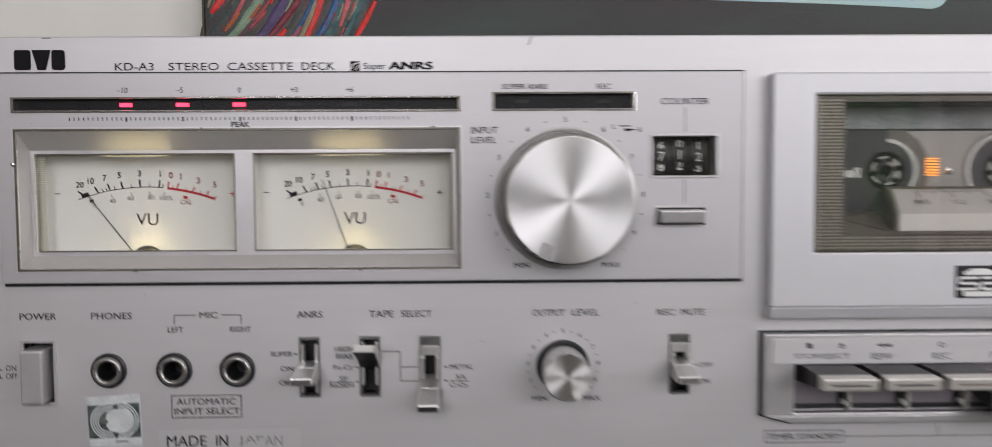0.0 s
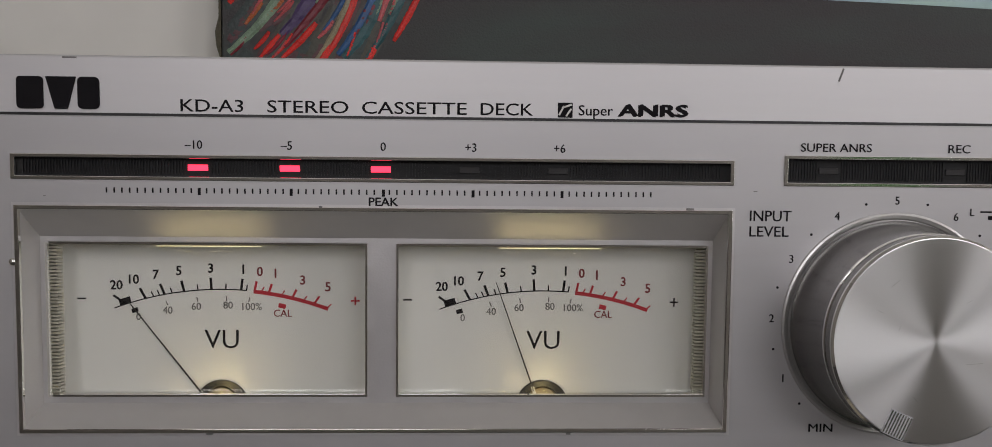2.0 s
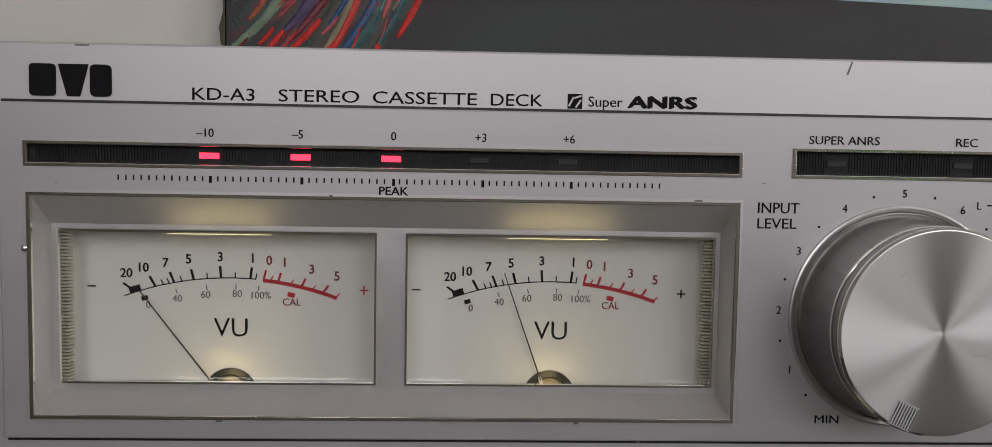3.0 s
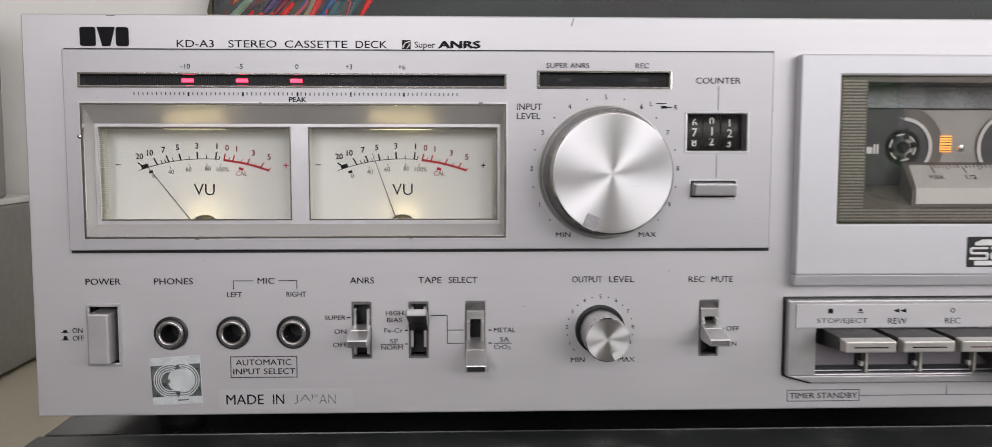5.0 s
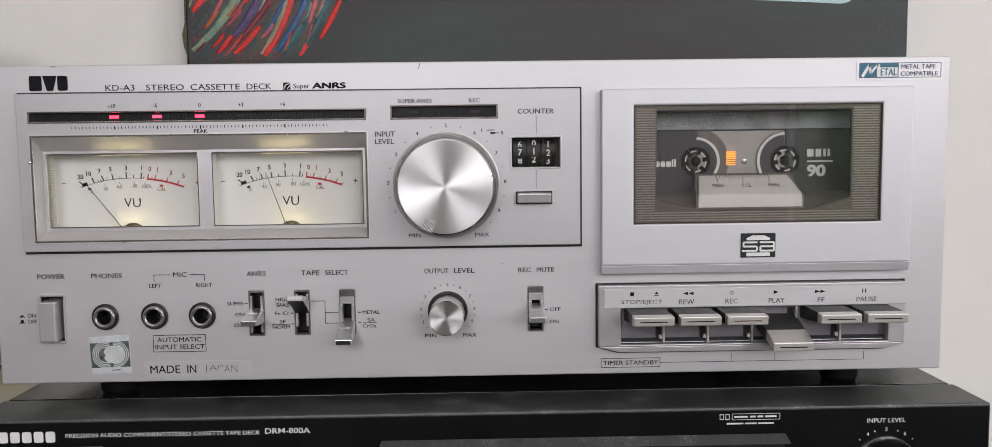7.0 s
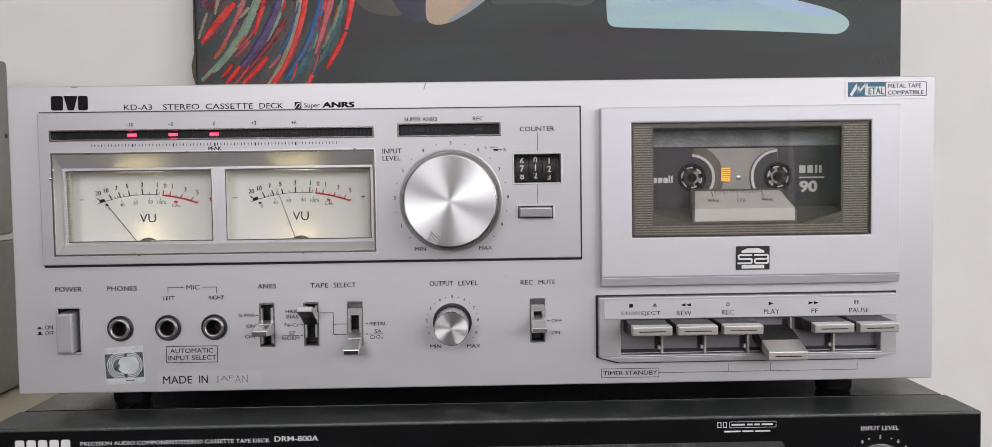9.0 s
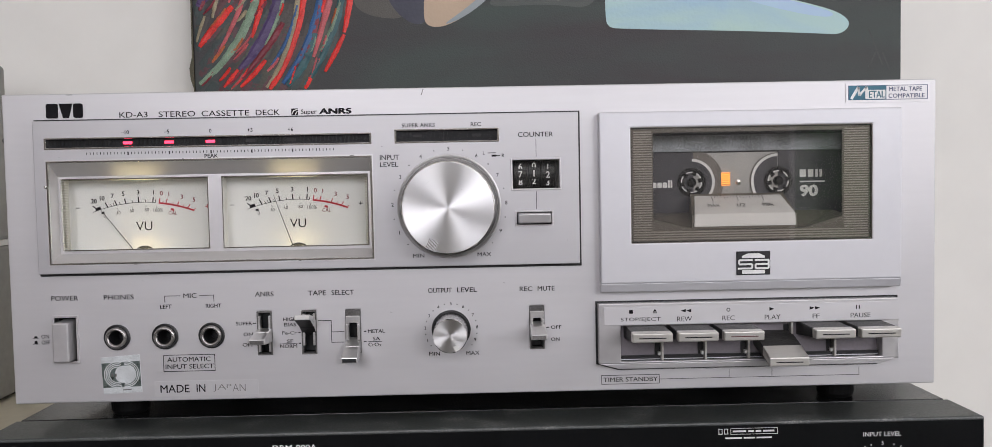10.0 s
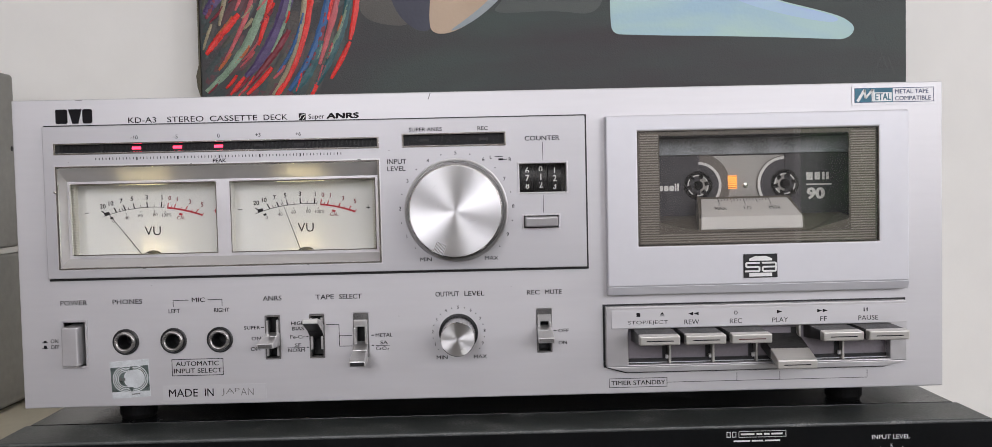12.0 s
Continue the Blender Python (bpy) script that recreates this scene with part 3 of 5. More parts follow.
def brush_strokes(t, Y):
    rng = random.Random(4)
    red, dred = paint("red", (0.72, 0.03, 0.022)), paint("maroon", (0.20, 0.02, 0.035))
    green, beige = paint("grey_green_stroke", (0.20, 0.29, 0.20)), paint("beige", (0.32, 0.27, 0.17))
    blue, teal, purple = paint("blue", (0.025, 0.10, 0.26)), paint("teal_stroke", (0.025, 0.10, 0.11)), paint("purple", (0.07, 0.04, 0.13))
    pink, ochre = paint("pink", (0.50, 0.10, 0.11)), paint("orange", (0.45, 0.12, 0.04))
    # (colour, width, start, bend, end)
    main = (
        (red, 9, (-48, 300), (-66, 282), (-85, 257)), (green, 10, (-14, 345), (-24, 265), (-88, 217)), (red, 7, (-6, 345), (-14, 305), (-28, 266)),
        (purple, 14, (14, 350), (0, 275), (-42, 232)), (dred, 8, (6, 282), (-4, 262), (-40, 222)), (red, 6, (-14, 242), (-26, 226), (-42, 213)),
        (beige, 7, (24, 350), (28, 265), (-14, 212)), (red, 8, (34, 345), (28, 265), (-6, 214)), (red, 7, (-2, 224), (-6, 218), (-10, 210)),
        (blue, 10, (54, 350), (48, 268), (4, 216)), (teal, 12, (40, 270), (30, 235), (8, 214)), (pink, 8, (66, 350), (58, 300), (38, 244)),
        (teal, 9, (76, 345), (70, 270), (28, 214)), (red, 8, (86, 350), (82, 310), (72, 270)), (red, 6, (72, 268), (62, 248), (50, 228)),
        (red, 6, (36, 226), (32, 218), (28, 210)), (dred, 7, (-62, 345), (-72, 318), (-84, 296)), (purple, 12, (-64, 325), (-78, 312), (-92, 300)),
        (beige, 6, (-56, 350), (-62, 320), (-70, 288)), (pink, 6, (-30, 330), (-40, 290), (-66, 248)), (ochre, 5, (-58, 258), (-64, 250), (-72, 240)),
        (green, 5, (10, 320), (2, 285), (-14, 258)), (pink, 5, (-38, 340), (-44, 320), (-52, 304)), (red, 5, (-44, 232), (-52, 222), (-60, 213)),
        (green, 6, (70, 308), (60, 270), (46, 250)), (red, 6, (60, 345), (56, 322), (48, 292)), (beige, 4, (-78, 290), (-84, 276), (-88, 262)),
        (dred, 6, (46, 300), (42, 270), (26, 240)), (blue, 5, (22, 300), (14, 262), (-8, 236)), (red, 5, (-30, 352), (-36, 338), (-44, 322)))
    for colour, w, a, b, c in main:
        part("brush_stroke", ribbon((a, b, c), w * 0.95, Y - 0.1, rng, 0.8), colour, t)
    under = (paint("dark_maroon", (0.085, 0.024, 0.03)), paint("dark_teal", (0.025, 0.042, 0.040)), paint("dark_olive", (0.052, 0.052, 0.036)), paint("brown_black", (0.045, 0.034, 0.028)))
    for k in range(70):
        z = rng.uniform(215, 350)
        x = rng.uniform(-80, min(84, 38 + (z - 215) * 0.45))
        l, lean = rng.uniform(18, 44), 0.2 + 0.75 * (84 - x) / 164
        l = min(l, z - 206 - max(0, x) * 0.1)
        part("brush_stroke", ribbon(((x, z), (x - l * lean * 0.3, z - l * 0.5), (x - l * lean, z - l)), rng.uniform(8, 14), Y - 0.03, rng, 0.2), under[k % 4], t)
    for k in range(28):
        z = rng.uniform(225, 340)
        x = rng.uniform(-84, min(76, 34 + (z - 215) * 0.4))
        l, lean = rng.uniform(10, 24), 0.35 + 0.5 * (x < 0)
        part("brush_stroke", ribbon(((x, z), (x - l * lean * 0.3, z - l * 0.5), (x - l * lean, z - l)), rng.uniform(2.5, 4.5), Y - 0.12, rng, 0.8), rng.choice((red, red, pink, green, beige, ochre, dred)), t)


painting()
PLAN["x"] = PLAN["z"] = 0.0


# ---- the silver cassette deck ----
deck = thing("cassette_deck", V(220, 130, -11), "silver stereo cassette deck with two VU meters, on a black deck", "cassette deck")
PW, PH = 440, 146
SLOTS = (118.8, 139.8, 160.8, 248.3)
holes = [(19.5, 265, 65, 131), (20.2, 30.4, 20, 41), (283, 416, 52, 128), (283, 415, 15, 40), (203.4, 211.4, 27, 35)]
holes += [(x - 4, x + 4, 27, 35) for x in (49.3, 71.9, 93.8)]
holes += [(x - 3.4, x + 3.4, 21.2, 41.8) for x in SLOTS]
part("front_panel", plate(0, PW, 0, PH, 0, 5, holes), PANEL, deck, "satin silver aluminium front", bevel=0.5)
shell = bmesh.new()
for b in ((4, 436, 60, 270, 2, 142), (4, 8, 5.2, 60, 2, 142), (432, 436, 5.2, 60, 2, 142), (8, 432, 5.2, 60, 138, 142), (8, 432, 5.2, 60, 2, 6)):
    box(*b, shell)
part("case", shell, CASE, deck, "dark vinyl-covered case")
for x in (44, 402):
    for y in (26, 240):
        part("foot", lathe([(0, 13), (9, 13), (9, 2), (8, 0), (0, 0)], 28), RUBBER, deck, "black rubber foot", m=Matrix.Translation(V(x, y, -11)))

# raised meter panel
Y1 = -3.5
# the gap in black, wider at right and bottom to draw the panel's shadow
part("panel_gap_shadow", plate(14.8, 270.0, 60.6, 133.9, -0.7, -0.05, [(19.5, 265, 65, 131)]), BLACK, deck, "black line drawn as gap and shadow round the raised panel")
part("meter_panel", plate(15.3, 269.0, 61.9, 133.2, Y1, -0.75, [(21.3, 171.4, 120.5, 124.7), (21.3, 171.7, 66.5, 114.2), (183.7, 231, 120.5, 126), (237.4, 260.2, 97.4, 111.4), (239.5, 255.9, 80.8, 86.6), (200, 216, 82, 98)]), SUB, deck, "raised satin grey meter panel", bevel=0.9)


def strip(x0, x1, z0, z1, lamps):
    """A smoked indicator strip with fine teeth in a bright frame, and its lamps."""
    fr = part("indicator_frame", plate(x0, x1, z0, z1, Y1 - 0.35, 1.5, [(x0 + 0.9, x1 - 0.9, z0 + 0.8, z1 - 0.8)]), BRIGHT, deck, "bright frame of the indicator strip", bevel=0.15)
    st = part("indicator_strip", box(x0 + 0.9, x1 - 0.9, -1.6, 0, z0 + 0.8, z1 - 0.8), SMOKE, deck, "black ribbed indicator strip")
    teeth = bmesh.new()
    n = int((x1 - x0 - 3) / 0.62)
    for i in range(n):
        x = x0 + 1.5 + i * 0.62
        if not any(abs(x - l) < 2.4 for l, on in lamps):
            box(x, x + 0.3, -1.85, -1.6, z0 + 1.2, z1 - 1.2, teeth)
    part("teeth", teeth, SMOKE, st)
    for x, on in lamps:
        part("led", box(x - 2.1, x + 2.1, -1.95, -1.6, (z0 + z1) / 2 - 0.65, (z0 + z1) / 2 + 0.65), LED_ON if on else LED_OFF, st, "lit red lamp" if on else "unlit lamp", bevel=0.1)


strip(20.5, 172.2, 119.9, 125.3, [(58.4, 1), (77.6, 1), (96.8, 1), (115.6, 0), (134.5, 0)])
strip(182.9, 231.8, 119.9, 126.5, [(193.3, 0), (221.3, 0)])
for body, x in (("\u201310", 58.0), ("\u20135", 77.2), ("0", 97.4), ("+3", 115.8), ("+6", 134.6)):
    number(body, x, 127.4, 1.8, Y1 - 0.08, INK, deck)
for i in range(73):
    x = 40.0 + i * 114.3 / 72
    if not any(abs(x - m) < 0.5 for m in (59.1, 78.2, 97.5, 116.4, 135.3)):
        part("tick_mark", bar(x, 117.25, x, 118.35, 0.32, Y1, 0.06), INK, deck)
for x in (59.1, 78.2, 97.5, 116.4, 135.3):
    part("tick_mark", bar(x, 116.9, x, 118.4, 0.62, Y1, 0.06), INK, deck)
legend("PEAK", 94.4, 100.6, 114.9, 116.7, Y1 - 0.08, INK, deck, 0.01)
legend("SUPER ANRS", 186.4, 201.8, 127.3, 129.1, Y1 - 0.08, INK, deck)
legend("REC", 218.6, 223.4, 127.3, 129.1, Y1 - 0.08, INK, deck)
legend("INPUT", 175.8, 184.8, 112.3, 114.6, Y1 - 0.08, INK, deck)
legend("LEVEL", 175.8, 184.3, 109.0, 111.2, Y1 - 0.08, INK, deck)
legend("COUNTER", 240.6, 257.0, 121.9, 124.1, Y1 - 0.08, INK, deck)
lines = bmesh.new()
bar(249.0, 121, 249.0, 112.6, 0.22, Y1, 0.06, lines)
bar(248.8, 96.4, 248.8, 88, 0.22, Y1, 0.06, lines)
part("guide_line", lines, INK, deck)

# meter recess: sloping surround, then two windows
def meter_surround():
    o, i = (21.7, 171.3, 66.9, 113.8), (22.6, 170.1, 70.6, 107.4)
    bm = bmesh.new()
    a = [bm.verts.new(V(x, Y1 - 0.1, z)) for x, z in ((o[0], o[2]), (o[1], o[2]), (o[1], o[3]), (o[0], o[3]))]
    b = [bm.verts.new(V(x, 4, z)) for x, z in ((i[0], i[2]), (i[1], i[2]), (i[1], i[3]), (i[0], i[3]))]
    for k in range(4):
        bm.faces.new((a[k], a[(k + 1) % 4], b[(k + 1) % 4], b[k]))
    sur = part("meter_surround", bm, SURROUND, deck, "sloping silver surround of the meters")
    rim = plate(20.9, 172.1, 66.1, 114.6, Y1 - 0.3, Y1 + 1, [(21.8, 171.2, 67.0, 113.7)])
    part("bright_rim", rim, BRIGHT, sur, "bright worn edge", bevel=0.15)
    part("groove", plate(20.4, 172.6, 65.6, 115.1, Y1 - 0.06, Y1 + 0.3, [(20.9, 172.1, 66.1, 114.6)]), BEZEL, sur, "groove round the rim")
    part("mask", plate(21.5, 171.5, 68.0, 109, 4, 5.2, [(23.9, 93.2, 72.2, 106.2), (99.9, 168.9, 72.2, 106.2)]), BEZEL, sur, "silver mask with two windows", bevel=0.2)
    for x0, x1 in ((23.9, 93.2), (99.9, 168.9)):
        part("window_rim", plate(x0 - 0.15, x1 + 0.15, 72.05, 106.2, 3.6, 4.6, [(x0 + 0.3, x1 - 0.3, 72.5, 105.8)]), BRIGHT, sur)


meter_surround()


def vu_meter(dx, x0, x1, ribs_at, needle_angle, label):
    """One meter; all its print is laid out for the first, dx moves it to the second."""
    D = 14.0
    m = part("vu_meter", plate(x0, x1, 68.5, 109, 5.3, 18, [(x0 + 1.5, x1 - 1.5, 70, 107.5)]), CREAMPL, deck, label)
    part("scale_card", box(x0 + 1.5, x1 - 1.5, D, D + 0.8, 70.2, 107.3), PAPER, m, "off-white printed scale")
    g = part("glass", box(x0 + 1.6, x1 - 1.6, 5.5, 6.1, 70.5, 107), METER_GLASS, m)
    g.visible_shadow = False
    rib = bmesh.new()
    for i in range(46):
        z = 71.5 + i * 0.77
        box(ribs_at, ribs_at + 2.1, 6.3, 9.0, z, z + 0.42, rib)
    part("side_ribs", rib, AMBERED, m, "yellowed ribbed light guide")
    part("top_light_guide", box(x0 + 2.4, x1 - 2.4, 6.2, 7.0, 105.4, 106.4), AMBERED, m, "yellowed light guide")
    # scale print
    PLAN["size"], PLAN["mid"] = 1.02, (117, 123)
    cx, cz, R = 63.1 + dx, 26.6, 68.4
    y = D - 0.05

    def at(px, r):
        """A point of the scale above plate position px, r beyond the arc."""
        z = cz + math.sqrt(R * R - (px - 63.1) ** 2)
        n = math.hypot(px - 63.1, z - 62)
        return px + dx + r * (px - 63.1) / n, z + r * (z - 62) / n
    black, red, grey = bmesh.new(), bmesh.new(), bmesh.new()
    def arc(pa, pb, w, bm, off=0.0):
        a0, a1 = math.degrees(math.acos((pb - 63.1) / R)), math.degrees(math.acos((pa - 63.1) / R))
        ring(cx, cz, R + off - w / 2, R + off + w / 2, y - 0.04, y, a0, a1, 24, bm)
    arc(39.1, 68.7, 0.25, black)
    arc(70.2, 87.0, 0.85, red, -0.1)
    for px, l in ((46.1, 2.7), (50.3, 2.6), (54.7, 2.5), (60.8, 2.7), (67.4, 2.6)):
        a, b = at(px, 0), at(px, l)
        bar(a[0], a[1], b[0], b[1], 0.55, y, 0.05, black)
    for px in (47.9, 49.2, 52, 57.8, 64, 68.6):
        a, b = at(px, 0), at(px, 1.3)
        bar(a[0], a[1], b[0], b[1], 0.28, y, 0.05, black)
    a, b = at(41.8, 0.2), at(41.0, 2.8)
    bar(a[0] - 0.2, a[1], b[0] - 0.4, b[1], 0.5, y, 0.05, black)
    a = at(41.9, 0.6)
    bar(a[0] - 1.3, a[1] - 0.3, a[0] + 1.2, a[1] + 0.5, 1.5, y, 0.06, black)
    a = at(42.6, -1.9)
    bar(a[0] - 0.7, a[1] - 0.3, a[0] + 0.7, a[1] + 0.1, 1.0, y, 0.05, black)
    for px, l in ((70.4, 2.3), (73.6, 2.2), (78.9, 2.1), (83.8, 2.1)):
        a, b = at(px, 0), at(px, l)
        bar(a[0], a[1], b[0], b[1], 0.5, y, 0.05, red)
    for px in (72, 76.5, 81.4, 86.7):
        a, b = at(px, 0.3), at(px, 1.2)
        bar(a[0], a[1], b[0] + 0.2, b[1], 0.28, y, 0.05, red)
    a = at(77.6, -2.4)
    bar(a[0] - 0.8, a[1] + 0.2, a[0] + 0.8, a[1] - 0.2, 1.05, y, 0.05, red)
    for px in (50.0, 57.2, 64.2, 69.6):
        a, b = at(px, -1.5), at(px, -2.6)
        bar(a[0], a[1], b[0], b[1], 0.25, y, 0.05, grey)
    bar(30.9 + dx, 92.8, 32.9 + dx, 92.8, 0.35, y, 0.05, black)
    plus = red if dx < 0 else black
    bar(92.1 + dx, 92.5, 94.1 + dx, 92.5, 0.35, y, 0.05, plus)
    bar(93.1 + dx, 91.5, 93.1 + dx, 93.5, 0.35, y, 0.055, plus)
    part("scale_marks", black, INK, m)
    part("red_zone", red, REDINK, m, "red overload zone")
    part("percent_marks", grey, GREYINK, m)
    for body, x, z in (("20", 39.6, 95.9), ("10", 43.5, 97.2), ("7", 48.4, 98.3), ("5", 53.5, 99.2), ("3", 60.6, 99.8), ("1", 67.9, 99.6)):
        number(body, x + dx, z, 2.15, y - 0.02, INK, m, 0.015)
    for body, x, z in (("0", 71.6, 99.1), ("1", 75.1, 98.7), ("3", 81.2, 97.2), ("5", 86.9, 95.7)):
        number(body, x + dx, z, 2.15, y - 0.02, DARKRED, m, 0.012)
    for body, x, z in (("0", 44.4, 88.7), ("40", 50.9, 90.2), ("60", 57.3, 91.1), ("80", 64.4, 91.4), ("100%", 69.8, 91.1)):
        number(body, x + dx, z, 1.65, y - 0.02, GREYINK, m)
    number("CAL", 76.7 + dx, 89.6, 1.65, y - 0.02, DARKRED, m)
    legend("VU", 59.1 + dx, 66.7 + dx, 81.5, 85.7, y - 0.02, INK, m, -0.005)
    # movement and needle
    # flat black half-round laid on the card as the pivot's shade
    part("pivot_shadow_well", ring(62.9 + dx, 68.2, 0.1, 6.1, D - 0.5, D - 0.1, 0, 180, 32), BLACK, m, "black half-round standing in for the shaded hollow at the pivot")
    part("movement", lathe([(0, 1.2), (2.2, 1.2), (3.4, 0.6), (3.6, 0), (0, 0)], 32), GOLD, m, "brass meter movement", m=facing(62.9 + dx, D - 0.6, 69.4))
    a = radians(needle_angle)
    px, pz = 63.0 + dx, 66.0
    bm = bmesh.new()
    sx, sz = math.cos(a), math.sin(a)
    nx, nz = -sz, sx
    f, b_ = 6.5, 33.0
    hull([(px + sx * f + nx * 0.18, D - 1.7, pz + sz * f + nz * 0.18), (px + sx * f - nx * 0.18, D - 1.7, pz + sz * f - nz * 0.18), (px + sx * f - nx * 0.18, D - 1.5, pz + sz * f - nz * 0.18), (px + sx * f + nx * 0.18, D - 1.5, pz + sz * f + nz * 0.18)],
         [(px + sx * b_ + nx * 0.1, D - 1.7, pz + sz * b_ + nz * 0.1), (px + sx * b_ - nx * 0.1, D - 1.7, pz + sz * b_ - nz * 0.1), (px + sx * b_ - nx * 0.1, D - 1.5, pz + sz * b_ - nz * 0.1), (px + sx * b_ + nx * 0.1, D - 1.5, pz + sz * b_ + nz * 0.1)], bm)
    part("needle", bm, NEEDLE, m, "thin black needle")
    part("needle_tail", bar(px + sx * 3, pz + sz * 3, px + sx * 7.5, pz + sz * 7.5, 0.7, D - 1.4, 0.3), CREAMPL, m)
    # the meter's warm bulb, plus an added lamp before the glass for the slope's glow
    part("bulb_slit", box(cx - 11, cx + 11, 3.5, 4.2, 105.72, 105.82), BULB, m, "lit warm bulb slit above the scale")
    # added area lamp, hung in front of the window to light the upper slope
    glow = bpy.data.lights.new("meter_glow_lamp", 'AREA')
    glow.shape, glow.size, glow.size_y, glow.energy, glow.color = 'ELLIPSE', 0.026, 0.0005, 0.00045, (1.0, 0.83, 0.42)
    new("meter_glow_lamp", glow).matrix_world = look(V(cx, 0.8, 104.0), V(cx, 0.6, 112))
    lamp = bpy.data.lights.new("meter_glow_lamp", 'POINT')
    lamp.energy, lamp.color, lamp.shadow_soft_size = 0.0013, (1.0, 0.80, 0.36), 0.0012
    new("meter_glow_lamp", lamp).location = V(62.9 + dx, 8.5, 71.6)
    PLAN["size"] = 1.0
    return m


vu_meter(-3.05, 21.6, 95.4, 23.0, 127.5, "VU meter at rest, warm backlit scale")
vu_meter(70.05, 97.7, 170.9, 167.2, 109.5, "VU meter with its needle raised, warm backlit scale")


# input level knob
def big_knob():
    x, z = 207.8, 90.0
    part("knob_recess", lathe([(24.4, 0.05), (24.3, 0.35), (23.9, 0.5), (23.2, 0.3), (22.9, 0.05), (0, 0.05)], 96), SLIDE, deck, "polished ring under the knob", m=facing(x, Y1, z))
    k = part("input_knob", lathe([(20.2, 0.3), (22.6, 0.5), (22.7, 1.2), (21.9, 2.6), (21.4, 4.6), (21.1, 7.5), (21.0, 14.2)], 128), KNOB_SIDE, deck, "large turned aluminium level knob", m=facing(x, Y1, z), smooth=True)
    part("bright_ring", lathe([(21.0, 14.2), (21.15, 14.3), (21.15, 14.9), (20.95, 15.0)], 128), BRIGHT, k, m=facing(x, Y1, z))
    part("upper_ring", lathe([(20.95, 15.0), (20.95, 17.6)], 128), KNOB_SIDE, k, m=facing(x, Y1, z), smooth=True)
    part("rim_edge", lathe([(20.95, 17.6), (21.05, 17.7), (21.05, 18.2), (20.6, 18.7)], 128), BRIGHT, k, m=facing(x, Y1, z))
    part("face", lathe([(20.6, 18.7), (20.4, 18.75), (10, 18.6), (0, 18.5)], 128), KNOB_FACE, k, "spun face of the knob", m=facing(x, Y1, z))
    a = radians(246)
    cx, cz, ux, uz = x, z, math.cos(a), math.sin(a)
    nx, nz = -uz, ux
    pts = [(cx + ux * r + nx * s, cz + uz * r + nz * s) for r, s in ((15.6, 2.4), (20.7, 2.4), (20.7, -2.4), (15.6, -2.4))]
    mk = part("pointer_notch", slab(pts, Y1 - 18.95, Y1 - 18.2), DOORM, k, "ribbed pointer notch")
    rb = bmesh.new()
    for i in range(8):
        s = -2.1 + i * 0.6
        bar(cx + ux * 15.8 + nx * s, cz + uz * 15.8 + nz * s, cx + ux * 20.5 + nx * s, cz + uz * 20.5 + nz * s, 0.28, Y1 - 18.95, 0.15, rb)
    part("ribs", rb, CHROME, mk)


big_knob()
dots = bmesh.new()
for i in range(1, 10):
    a = radians(90 + (5 - i) * 29.3)
    number(str(i), 207.9 + 26.7 * math.cos(a), 90.3 + 26.7 * math.sin(a), 1.75, Y1 - 0.08, INK, deck)
for i in range(10):
    a = radians(90 + (4.5 - i) * 29.3)
    ring(207.9 + 26.7 * math.cos(a), 90.3 + 26.7 * math.sin(a), 0.02, 0.3, Y1 - 0.06, Y1, n=8, bm=dots)
part("dial_dots", dots, INK, deck)
legend("MIN", 190.2, 195.5, 66.2, 68.0, Y1 - 0.08, INK, deck)
legend("MAX", 220.6, 227.0, 66.2, 68.0, Y1 - 0.08, INK, deck)
PLAN["x"] = -2.3
number("L", 226.8, 114.6, 1.6, Y1 - 0.08, INK, deck)
number("R", 235.8, 113.4, 1.6, Y1 - 0.08, INK, deck)
lr = bmesh.new()
bar(228.6, 114.7, 232.4, 114.7, 0.35, Y1, 0.06, lr)
bar(230.4, 113.4, 232.6, 113.4, 0.9, Y1, 0.07, lr)
bar(232.4, 113.4, 234.4, 113.4, 0.35, Y1, 0.06, lr)
part("channel_symbol", lr, INK, deck)
PLAN["x"] = -2.5


